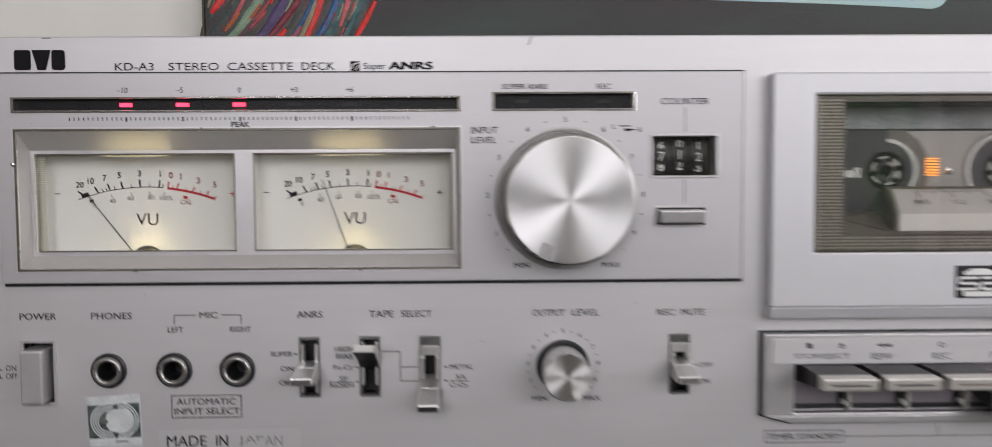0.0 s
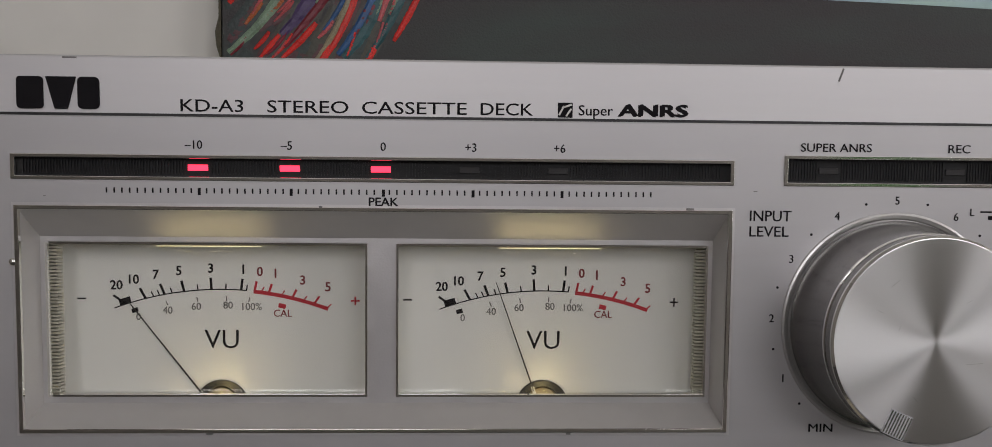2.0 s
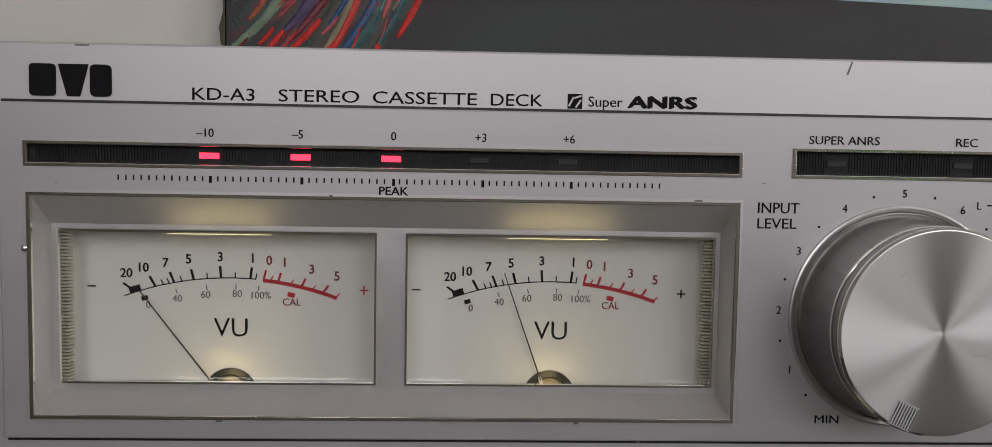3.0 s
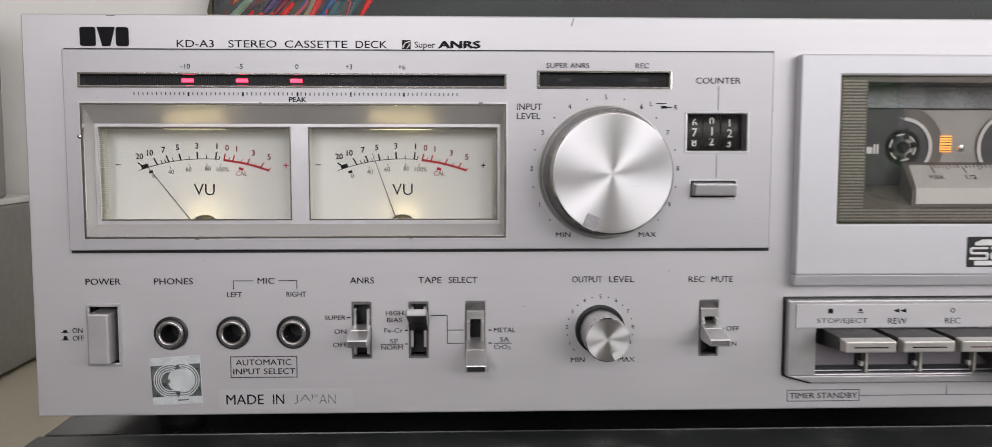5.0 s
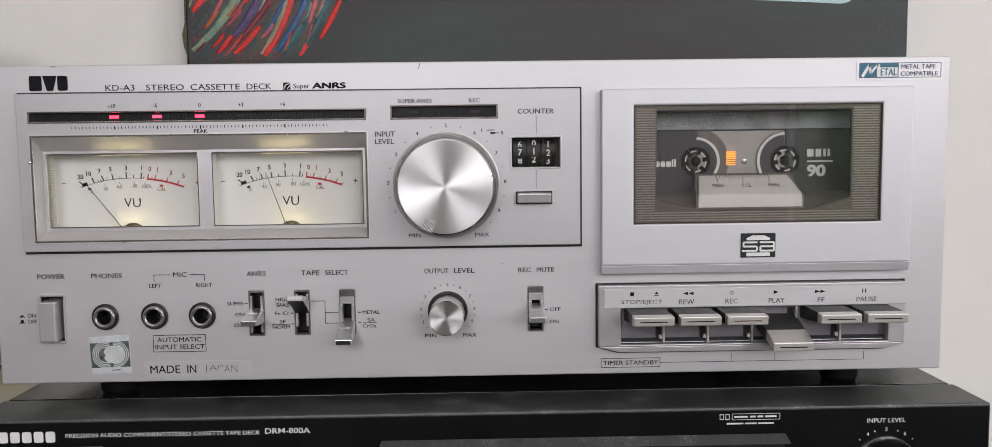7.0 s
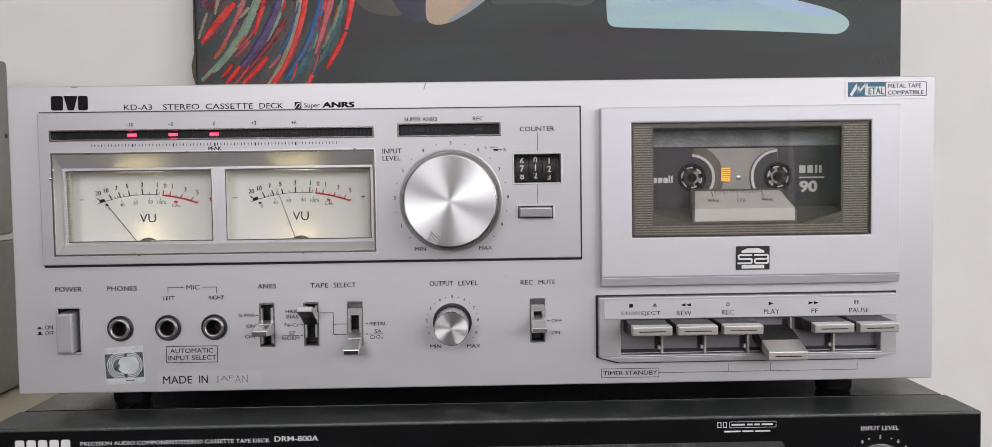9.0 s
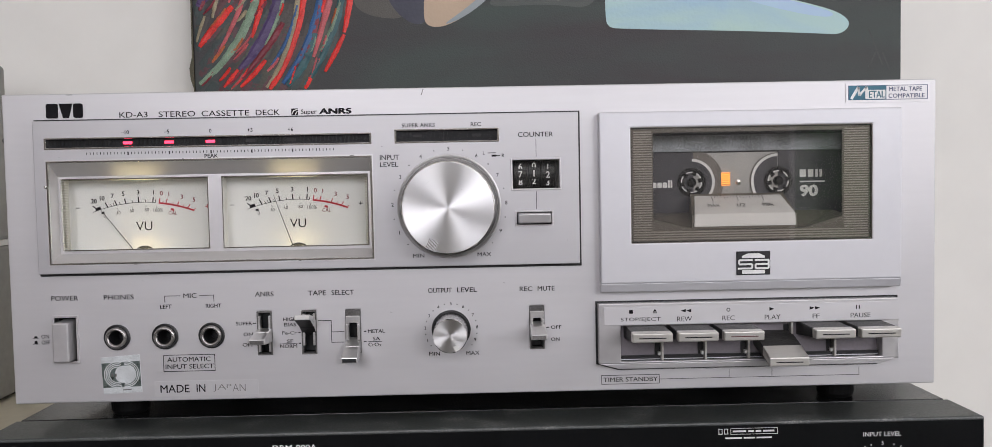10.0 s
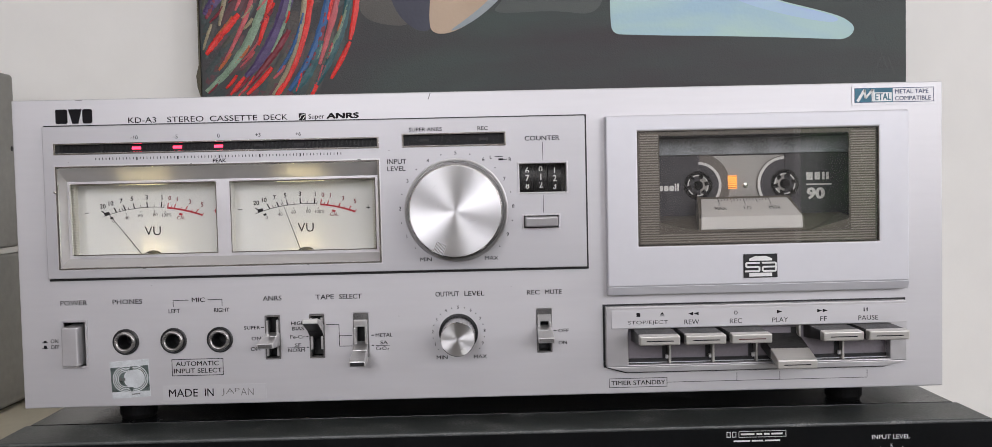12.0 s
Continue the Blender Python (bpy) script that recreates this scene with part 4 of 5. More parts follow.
# tape counter with its reset button
def counter():
    c = part("tape_counter", plate(239.4, 263.2, 96.8, 112.0, Y1 - 0.3, 3, [(240.3, 262.3, 97.7, 111.1)]), BEZEL, deck, "tape counter reading 712 in a silver frame", bevel=0.25)
    part("well", box(240.3, 262.3, 5, 6, 97, 112), BLACK, c)
    for k, (x, rows) in enumerate(((244.2, "678"), (250.6, "012"), (257.2, "123"))):
        w = part("digit_wheel", hull([(x - 3.05, 0.9 + 6.5 * (1 - math.cos(radians(a))), 104.6 + 8.2 * math.sin(radians(a))) for a in range(-60, 61, 12)] + [(x - 3.05, 5, 104.6 + 7), (x - 3.05, 5, 104.6 - 7)],
                                     [(x + 3.05, 0.9 + 6.5 * (1 - math.cos(radians(a))), 104.6 + 8.2 * math.sin(radians(a))) for a in range(-60, 61, 12)] + [(x + 3.05, 5, 104.6 + 7), (x + 3.05, 5, 104.6 - 7)]), BLACK, c, "black number wheel")
        off = (0.0, 0.4, -0.3)[k]
        for j, ch in enumerate(rows):
            zz = 104.4 + (1 - j) * 3.65 + off
            yy = 0.9 + 6.5 * (1 - math.sqrt(max(0, 1 - ((zz - 104.6) / 8.2) ** 2))) - 0.25
            number(ch, x, zz, 3.0, yy, WHITEINK, w, 0.01)
    g = part("lens", box(240.35, 262.25, -2.4, -2.0, 97.75, 111.05), METER_GLASS, c)
    g.visible_shadow = False
    part("reset_frame", plate(241.2, 259.2, 80, 87.4, Y1 - 0.15, 0, [(242, 258.4, 80.8, 86.6)]), BEZEL, deck, bevel=0.15)
    part("reset_button", hull([(242.6, Y1 - 4.6, 81.6), (257.8, Y1 - 4.6, 81.6), (257.8, Y1 - 5.0, 85.8), (242.6, Y1 - 5.0, 85.8)], [(242.3, 0, 81.0), (258.1, 0, 81.0), (258.1, 0, 86.4), (242.3, 0, 86.4)]), BEZEL, deck, "ribbed silver counter reset button", bevel=0.5)


counter()

# brand plate as plain black blocks, then the title line
PLAN["x"] = 0.0
blk = bmesh.new()
slab(rounded(20.6, 26.0, 134.7, 141.4, 0.8), -0.5, 0, blk)
slab([(26.6, 141.4), (32.8, 141.4), (31.0, 134.7), (28.4, 134.7)], -0.5, 0, blk)
slab(rounded(33.2, 37.6, 134.7, 141.4, 1.0), -0.5, 0, blk)
part("emblem", blk, INK, deck, "bold black emblem blocks")
for body, x0, x1, weight in (("KD-A3", 54.4, 67.5, 0.0), ("STEREO", 72.6, 89.7, 0.0), ("CASSETTE", 92.6, 114.9, 0.0), ("DECK", 117.9, 129.1, 0.0), ("ANRS", 147.4, 162.4, 0.012)):
    legend(body, x0, x1, 134.4, 137.0, -0.08, INK, deck, weight, bold=0.45 if body == "ANRS" else 0.06)
part("square_mark", slab([(134.5, 134.1), (137.7, 134.1), (137.7, 137.3), (134.5, 137.3)], -0.06, 0), INK, deck)
mk = bmesh.new()
bar(134.8, 134.6, 135.8, 136.6, 0.4, -0.07, 0.05, mk)
bar(135.7, 136.3, 137.5, 136.9, 0.4, -0.07, 0.05, mk)
bar(136.3, 134.4, 137.4, 136.0, 0.4, -0.07, 0.05, mk)
part("mark_lines", mk, CREAMPL, deck)
legend("Super", 139.0, 146.4, 133.9, 136.8, -0.08, INK, deck)


# power switch, jacks and small labels of the lower row
def lower_row():
    PLAN["x"] = -1.0
    sw = part("power_switch", plate(20, 32.4, 18.8, 42, -0.6, 4, [(21.2, 31.2, 20, 40.8)]), BEZEL, deck, "silver rocker power switch in a grey frame", bevel=0.25)
    part("well", box(21.2, 31.2, 8, 9, 20, 40.8), BLACK, sw)
    part("button", hull([(21.9, -5.2, 20.4), (29.4, -5.2, 20.4), (29.4, -5.0, 38.9), (21.9, -5.0, 38.9)], [(21.6, 8, 20.2), (29.7, 8, 20.2), (29.7, 8, 39.1), (21.6, 8, 39.1)]), BEZEL, sw, "pressed silver switch button", bevel=0.6)
    legend("POWER", 20.0, 32.6, 48.9, 51.2, -0.08, INK, deck)
    PLAN["x"] = -0.6
    legend("PHONES", 44.2, 58.2, 48.9, 51.2, -0.08, INK, deck)
    legend("ON", 14.2, 17.8, 31.1, 33.0, -0.08, INK, deck)
    legend("OFF", 14.2, 18.2, 28.3, 30.2, -0.08, INK, deck)
    sym = bmesh.new()
    for z, h in ((31.2, 0.8), (28.4, 1.4)):
        bar(10.1, z + 0.2, 13.0, z + 0.2, 0.3, 0, 0.06, sym)
        slab([(10.8, z + 0.3), (12.4, z + 0.3), (12.2, z + 0.3 + h), (11.0, z + 0.3 + h)], -0.07, 0, sym)
    part("switch_symbol", sym, INK, deck)
    PLAN["x"] = -1.0
    for x in (50.3, 72.9, 94.8):
        j = part("jack", lathe([(6.1, 0), (6.1, 1.0), (5.6, 1.3), (4.9, 1.2)], 48), BLACK, deck, "jack socket with a metal collar", m=facing(x, 0, 31))
        part("collar", lathe([(4.9, 1.0), (4.9, 2.2), (4.3, 2.8), (3.6, 2.6), (3.3, 1.8)], 48), NICKEL, j, "nickel collar", m=facing(x, 0, 31), smooth=True)
        part("bore", lathe([(3.3, 1.8), (3.2, 1.0), (3.2, -9), (0, -9)], 32), BLACK, j, m=facing(x, 0, 31))
    mic = bmesh.new()
    for a in ((73.2, 47, 73.2, 50.2), (73.2, 50.1, 80.6, 50.1), (89.6, 50.1, 96.4, 50.1), (96.3, 50.2, 96.3, 47)):
        bar(*a, 0.28, 0, 0.06, mic)
    part("bracket_line", mic, INK, deck)
    legend("MIC", 82.0, 88.2, 49.0, 51.2, -0.08, INK, deck)
    legend("LEFT", 70.9, 76.2, 44.1, 46.0, -0.08, INK, deck)
    legend("RIGHT", 92.4, 99.6, 44.1, 46.0, -0.08, INK, deck)
    bx = plate(71.4, 95.9, 13.9, 22.0, -0.06, 0, [(71.7, 95.6, 14.2, 21.7)])
    part("label_frame", bx, INK, deck)
    legend("AUTOMATIC", 73.3, 93.7, 18.6, 20.8, -0.08, INK, deck)
    legend("INPUT SELECT", 72.4, 95.1, 15.2, 17.4, -0.08, INK, deck)
    part("clear_label", slab(rounded(66.8, 116, 2.2, 9.4, 0.6), -0.14, 0), CLEARLAB, deck, "clear adhesive origin label")
    legend("MADE", 69.6, 83.3, 3.9, 7.6, -0.2, INK, deck)
    legend("IN", 86.7, 90.8, 3.9, 7.6, -0.2, INK, deck)
    legend("JA", 94.6, 100.6, 3.9, 7.4, -0.2, GREYINK, deck, -0.02)
    legend("P", 101.0, 103.2, 5.6, 7.4, -0.2, GREYINK, deck, -0.02)
    legend("AN", 103.8, 109.8, 3.9, 7.4, -0.2, GREYINK, deck, -0.02)
    # worn foil sticker
    st = part("foil_sticker", slab([(42.0, 21.4), (60.4, 22.6), (61.0, 4.6), (43.0, 3.8)], -0.2, 0), FOIL, deck, "worn square foil sticker with rings")
    part("dark_field", slab([(42.3, 18.6), (60.3, 19.6), (60.7, 7.4), (42.8, 6.9)], -0.26, -0.2), FOILDARK, st)
    for r in (6.3, 5.5, 4.7, 3.9):
        part("worn_ring", ring(49.6, 13.1, r - 0.42, r, -0.31, -0.26, 70, 290, 32), FOIL, st)
        part("worn_ring", ring(53.8, 13.4, r - 0.42, r, -0.31, -0.26, -100, 100, 32), FOIL, st)
    part("worn_patch", slab(rounded(48.6, 58.4, 9.2, 17.4, 3.6), -0.33, -0.26), FOIL, st, "pale patch rubbed bare")
    bars = bmesh.new()
    for x in (46.8, 48.4):
        bar(x, 13.0, x + 0.9, 13.0, 1.4, -0.33, 0.06, bars)
    bar(52, 5.8, 56, 6.0, 0.5, -0.2, 0.05, bars)
    part("small_print", bars, GREYINK, st)


lower_row()
PLAN["x"] = -1.7


def lever(x, zc, tip, eye, name, label):
    """A slide switch: dark grey rim, black slot, bright slide rails, and a long wedge-shaped paddle whose tip stands at that height; eye: the height of the opening in a slide that closes the slot above."""
    s = part(name, plate(x - 3.6, x + 3.6, 20.8, 41.8, -0.3, 4, [(x - 2.9, x + 2.9, 21.5, 41.1)]), GRAINED, deck, label, bevel=0.15)
    part("slot", box(x - 2.9, x + 2.9, 7, 8, 21.5, 41.1, box(x - 2.9, x - 2.5, 1, 7, 21.5, 41.1, box(x + 2.5, x + 2.9, 1, 7, 21.5, 41.1))), BLACK, s, "black slot")
    if eye:
        top = zc + 2.8 + eye
        part("cover_plate", box(x - 2.85, x + 2.85, 0.2, 2, top + 3.0, 41.05), GRAINED, s, "grey plate closing the slot")
        part("slide", plate(x - 3.3, x + 3.3, zc - 1.0, top + 3.2, -1.3, 2, [(x - 1.9, x + 1.9, zc + 1.6, top)]), SLIDE, s, "bright metal slide with a square eye", bevel=0.25)
        for q in (-3.3, 2.1):
            part("slide_cheek", box(x + q, x + q + 1.2, -2.4, -1.3, zc + 2.0, top - 0.6), SLIDE, s, bevel=0.2)
    else:
        lo, hi = max(zc - 8.5, 22.2), min(zc + 8.5, 40.2)
        for q in (-2.9, 1.9):
            part("slide_rail", box(x + q, x + q + 1.0, -0.6, 2, lo, hi), SLIDE, s, bevel=0.15)
    up = tip > zc + 4
    L = -16.0
    near = [(x - 3.75, L, tip - 1.4), (x + 3.75, L, tip - 1.4), (x + 3.75, L, tip + 1.2), (x - 3.75, L, tip + 1.2)]
    rise = (tip - zc) * 0.55
    mid = [(x - 3.45, -5.5, zc - 3.0 + rise), (x + 3.45, -5.5, zc - 3.0 + rise), (x + 3.45, -6.5, zc + 2.4 + rise), (x - 3.45, -6.5, zc + 2.4 + rise)]
    far = [(x - 3.3, 1.5, zc - 3.6), (x + 3.3, 1.5, zc - 3.6), (x + 3.3, 1.5, zc + 2.6), (x - 3.3, 1.5, zc + 2.6)]
    p = part("paddle", hull(near, mid), [SLIDE, BLACK], s, "wedge-shaped metal paddle, its underside coloured black as shade", bevel=0.4)
    # faces turned down take black: shade put into the material
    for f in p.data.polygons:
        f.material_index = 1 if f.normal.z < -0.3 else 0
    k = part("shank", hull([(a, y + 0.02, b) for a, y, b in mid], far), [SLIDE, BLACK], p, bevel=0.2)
    # same shading by colour; a raised lever's shank front is blackened too
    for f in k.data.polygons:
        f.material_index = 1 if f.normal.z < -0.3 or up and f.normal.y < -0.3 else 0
    part("tip_inlay", slab([(x - 3.2, tip - 1.0), (x + 3.2, tip - 1.0), (x + 3.2, tip + 0.7), (x - 3.2, tip + 0.7)], L - 0.06, L + 1.5), CREAMPL if up else BLACK if eye > 5 else GRAINED, p, "pale tip" if up else "dark tip")


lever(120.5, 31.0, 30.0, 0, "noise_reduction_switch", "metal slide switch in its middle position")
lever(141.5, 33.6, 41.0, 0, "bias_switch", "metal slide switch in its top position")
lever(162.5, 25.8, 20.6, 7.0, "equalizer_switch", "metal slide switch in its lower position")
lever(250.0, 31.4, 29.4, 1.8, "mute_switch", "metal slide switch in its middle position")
legend("ANRS", 116.4, 125.2, 48.9, 51.2, -0.08, INK, deck)
legend("TAPE", 141.4, 150.0, 48.9, 51.2, -0.08, INK, deck)
legend("SELECT", 152.6, 163.2, 48.9, 51.2, -0.08, INK, deck)
legend("OUTPUT", 198.4, 209.6, 48.9, 51.2, -0.08, INK, deck)
legend("LEVEL", 212.2, 221.6, 48.9, 51.2, -0.08, INK, deck)
legend("REC", 242.0, 248.0, 48.8, 51.0, -0.08, INK, deck)
legend("MUTE", 250.6, 258.6, 48.8, 51.0, -0.08, INK, deck)
for body, x0, x1, z in (("SUPER", 107.0, 114.6, 36.2), ("ON", 110.4, 114.8, 31.0), ("OFF", 109.8, 115.2, 26.0), ("HIGH", 129.4, 135.8, 37.8), ("BIAS", 129.8, 135.4, 35.2), ("Fe-Cr", 128.8, 135.6, 31.3),
                       ("SF", 130.8, 133.8, 27.3), ("NORM", 127.6, 135.6, 24.9), ("METAL", 169.4, 177.4, 31.2), ("SA", 171.6, 175.0, 27.6), ("CrO", 169.4, 174.4, 24.8), ("2", 174.6, 175.6, 24.4), ("OFF", 256.6, 261.6, 31.2), ("ON", 256.6, 260.6, 25.4)):
    h = 0.85 if body != "2" else 0.55
    legend(body, x0, x1, z - h, z + h, -0.08, INK, deck)
for a in ((127.4, 26.1, 135.8, 26.1), (169.4, 26.2, 176.0, 26.2), (115.0, 36.2, 116.4, 36.2), (136.4, 37.2, 137.4, 37.2), (136.4, 31.3, 137.4, 31.3), (136.4, 26.2, 137.4, 26.2), (167.4, 31.2, 168.6, 31.2), (167.4, 26.3, 168.6, 26.3), (254.4, 31.2, 255.8, 31.2),
          (145.8, 36.8, 152.2, 36.8), (152.1, 36.9, 152.1, 26.2), (152.1, 31.3, 158.2, 31.3), (152.1, 26.3, 158.2, 26.3)):
    part("switch_line", bar(*a, 0.28 if a[2] - a[0] > 3 or a[0] == a[2] else 0.45, 0, 0.06), INK, deck)


def small_knob():
    x, z = 209, 31.2
    part("knob_ring", lathe([(9.3, 0), (9.3, 0.6), (8.7, 0.7), (8.5, 0.3), (0, 0.3)], 64), BLACK, deck, "black ring under the knob", m=facing(x, 0, z))
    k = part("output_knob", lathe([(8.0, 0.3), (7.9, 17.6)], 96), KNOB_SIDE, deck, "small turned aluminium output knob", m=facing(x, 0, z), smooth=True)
    part("rim_edge", lathe([(7.9, 17.6), (7.9, 18.2), (7.6, 18.6)], 96), BRIGHT, k, m=facing(x, 0, z))
    part("face", lathe([(7.6, 18.6), (4, 18.5), (0, 18.45)], 96), SMALL_FACE, k, m=facing(x, 0, z))
    a = radians(-62)
    ux, uz = math.cos(a), math.sin(a)
    nx, nz = -uz, ux
    part("pointer_notch", slab([(x + ux * r + nx * s, z + uz * r + nz * s) for r, s in ((5.0, 1.2), (7.6, 1.2), (7.6, -1.2), (5.0, -1.2))], -19.0, -18.2), CREAMPL, k, "pale pointer notch")
    dots = bmesh.new()
    for i in range(1, 10):
        b = radians(90 + (5 - i) * 28.5)
        number(str(i), x + 12.4 * math.cos(b), z + 12.4 * math.sin(b), 1.5, -0.08, INK, deck)
    for i in range(10):
        b = radians(90 + (4.5 - i) * 28.5)
        ring(x + 12.4 * math.cos(b), z + 12.4 * math.sin(b), 0.02, 0.27, -0.06, 0, n=8, bm=dots)
    part("dial_dots", dots, INK, deck)
    legend("MIN", 198.2, 203.4, 18.8, 20.6, -0.08, INK, deck)
    legend("MAX", 216.0, 222.2, 18.8, 20.6, -0.08, INK, deck)


small_knob()


# nicks and chips of wear on the edges
PLAN["x"] = 0.0
part("nick", bar(195.6, 142.6, 196.6, 145.4, 0.4, 0, 0.05), GREYINK, deck)
for x, z, w in ((30.0, 145.5, 3.0), (84.0, 114.7, 0.7), (162.0, 114.9, 1.6), (151.0, 61.9, 0.5), (137.0, 66.0, 0.9), (60.0, 66.0, 1.4)):
    part("chip", box(x, x + w, (Y1 - 0.4 if z < 140 else -0.05), (Y1 if z < 140 else 0.3), z - 0.25, z + 0.1), GREYINK, deck)
for x, z, a, w in ((199.0, 101.5, 40, 2.2), (196.2, 96.0, -25, 1.2), (200.2, 92.6, 70, 0.9), (215.5, 85.6, 5, 3.4), (214.0, 98.0, 30, 1.0), (204.0, 78.4, -50, 1.3)):
    c, d = math.cos(radians(a)) * w / 2, math.sin(radians(a)) * w / 2
    part("scratch", bar(x - c, z - d, x + c, z + d, 0.09, Y1 - 18.72, 0.05), SLIDE, deck)
for x, z, w in ((176.5, 118.6, 0.8), (27.0, 116.4, 0.5), (232.5, 53.0, 0.7), (62.0, 57.5, 0.4), (263.0, 73.0, 0.5), (178.6, 40.0, 0.9)):
    part("chip", box(x, x + w, (Y1 if 61.9 < z < 133 else 0) - 0.05, Y1 if 61.9 < z < 133 else 0, z, z + 0.16), GREYINK, deck)
part("burr", lathe([(0, 0.5), (0.7, 0.3), (0.9, 0)], 14), BRIGHT, deck, m=facing(20.4, Y1, 102.6), smooth=True)


# ---- cassette door, the cassette behind it ----
PLAN["x"] = -1.6


def cassette_door():
    D0 = -6.0
    X0, X1, Z0, Z1 = 280, 422.8, 48, 132.5
    bay = bmesh.new()
    box(284, 418, 26, 27, 52, 128, bay)
    part("cassette_bay", bay, BLACK, deck, "dark cassette well")
    d = part("cassette_door", plate(X0, X1, Z0 + 4, Z1, D0, -0.4, [(294.8, 408.6, 71, 125)]), DOORM, deck, "pale silver cassette door with a smoked window", bevel=0.7)
    part("lower_lip", hull([(X0, D0, Z0 + 4), (X1, D0, Z0 + 4), (X1, -0.4, Z0 + 4), (X0, -0.4, Z0 + 4)], [(X0, D0 + 1.3, Z0), (X1, D0 + 1.3, Z0), (X1, -0.4, Z0), (X0, -0.4, Z0)]), DOORM, d, "chamfered lower lip", bevel=0.3)
    part("window_edge", plate(294.4, 409.0, 70.6, 125.4, D0 + 0.3, D0 + 1.2, [(294.9, 408.5, 71.1, 124.9)]), POCKET, d)
    part("window_side", plate(294.5, 408.9, 70.7, 125.3, D0 + 1.25, -2, [(294.9, 408.5, 71.1, 124.9)]), POCKET, d)
    # see-through window: ribbed brown surround with a clear opening
    g = part("window", box(294.95, 408.45, -5.6, -4.8, 71.15, 124.85), SMOKED_GLASS, d, "smoked acrylic window")
    g.visible_shadow = False
    sur = bmesh.new()
    hull([(295.4, -4.4, 71.5), (305.4, -4.4, 82), (305.4, -4.4, 122.6), (295.4, -4.4, 124.5)], [(295.4, -3.6, 71.5), (305.4, -3.6, 82), (305.4, -3.6, 122.6), (295.4, -3.6, 124.5)], sur)
    hull([(395.0, -4.4, 82), (408.0, -4.4, 71.5), (408.0, -4.4, 124.5), (395.0, -4.4, 122.6)], [(395.0, -3.6, 82), (408.0, -3.6, 71.5), (408.0, -3.6, 124.5), (395.0, -3.6, 122.6)], sur)
    slab([(295.4, 71.5), (408.0, 71.5), (395.0, 82), (376, 76.6), (326, 76.6), (305.4, 82)], -4.4, -3.6, sur)
    slab([(295.4, 124.5), (408.0, 124.5), (395.0, 122.6), (305.4, 122.6)], -4.4, -3.6, sur)
    part("ribbed_surround", sur, BROWN, d, "brown ribbed plastic surround")
    ribs = bmesh.new()
    z = 72.2
    while z < 123.6:
        if z < 76.2:
            box(296.2, 407.2, -4.7, -4.4, z, z + 0.55, ribs)
        else:
            w = 8.6
            box(296.2, 296.2 + w, -4.7, -4.4, z, z + 0.55, ribs)
            box(395.8, 407.2, -4.7, -4.4, z, z + 0.55, ribs)
        z += 1.15
    part("ribs", ribs, RIBM, d)
    pk = bmesh.new()
    lo = [pk.verts.new(V(*p)) for p in ((305.0, -3.7, 82.4), (325.6, -3.7, 76.8), (376.4, -3.7, 76.8), (397.4, -3.7, 82.4))]
    hi = [pk.verts.new(V(*p)) for p in ((305.0, 12.6, 84.2), (325.6, 12.6, 84.2), (376.4, 12.6, 84.2), (397.4, 12.6, 84.2))]
    for k in range(3):
        pk.faces.new((lo[k], lo[k + 1], hi[k + 1], hi[k]))
    part("pocket_floor", pk, POCKET, d, "smooth brown sloping pocket floor")
    # off-white tape gauge
    slope = lambda f: (-3.8 + 12.6 * f, 84.0 + 8.4 * f)
    gg = part("tape_gauge", hull([(324.8, -4.0, 78.0), (373.2, -4.0, 78.0), (373.0, -3.8, 84.0), (325.0, -3.8, 84.0)], [(326.8, 8.8, 78.0), (371.4, 8.8, 78.0), (370.0, 8.8, 92.4), (328.0, 8.8, 92.4)]), CREAMPL, d, "off-white tape gauge block", bevel=0.3)
    part("gauge_base", hull([(323.8, -3.0, 76.9), (374.2, -3.0, 76.9), (374.0, -3.0, 83.4), (324.0, -3.0, 83.4)], [(325.0, 10.4, 77.0), (373.2, 10.4, 77.0), (371.6, 10.4, 93.2), (326.4, 10.4, 93.2)]), POCKET, gg, "brown plastic base behind the gauge")
    sc = bmesh.new()
    for i in range(17):
        x = 336.0 + i * 24.6 / 16
        l = 0.34 if i % 8 == 0 else (0.22 if i % 4 == 0 else 0.13)
        (ya, za), (yb, zb) = slope(0.98), slope(0.98 - l)
        hull([(x - 0.13, ya - 0.15, za + 0.08), (x + 0.13, ya - 0.15, za + 0.08), (x + 0.13, yb - 0.15, zb + 0.08), (x - 0.13, yb - 0.15, zb + 0.08)], [(x - 0.13, ya, za), (x + 0.13, ya, za), (x + 0.13, yb, zb), (x - 0.13, yb, zb)], sc)
    part("gauge_marks", sc, INK, gg)
    for body, x0, x1 in (("MAX", 332.8, 338.4), ("1/2", 346.8, 350.8), ("MIN", 359.0, 364.0)):
        ob = legend(body, x0, x1, 87.0, 88.5, -2.75, INK, gg, bold=0.0)
        for v in ob.data.vertices:
            f = ((v.co.z - ZB) * 1000 - 84.0) / 8.4
            v.co.y = V(0, slope(f)[0] - 0.12, 0).y
            v.co.z += 0.0001
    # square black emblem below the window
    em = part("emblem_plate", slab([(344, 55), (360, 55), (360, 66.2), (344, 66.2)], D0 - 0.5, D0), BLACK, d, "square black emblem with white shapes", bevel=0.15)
    for pts in (((346.6, 64.0), (349.4, 65.2), (354.6, 65.2), (357.4, 64.0), (357.4, 63.0), (346.6, 63.0)), ((346.6, 55.6), (357.4, 55.6), (357.4, 57.3), (346.6, 57.3))):
        part("emblem_shape", slab(pts, D0 - 0.6, D0 - 0.5), WHITEINK, em, "white shape")
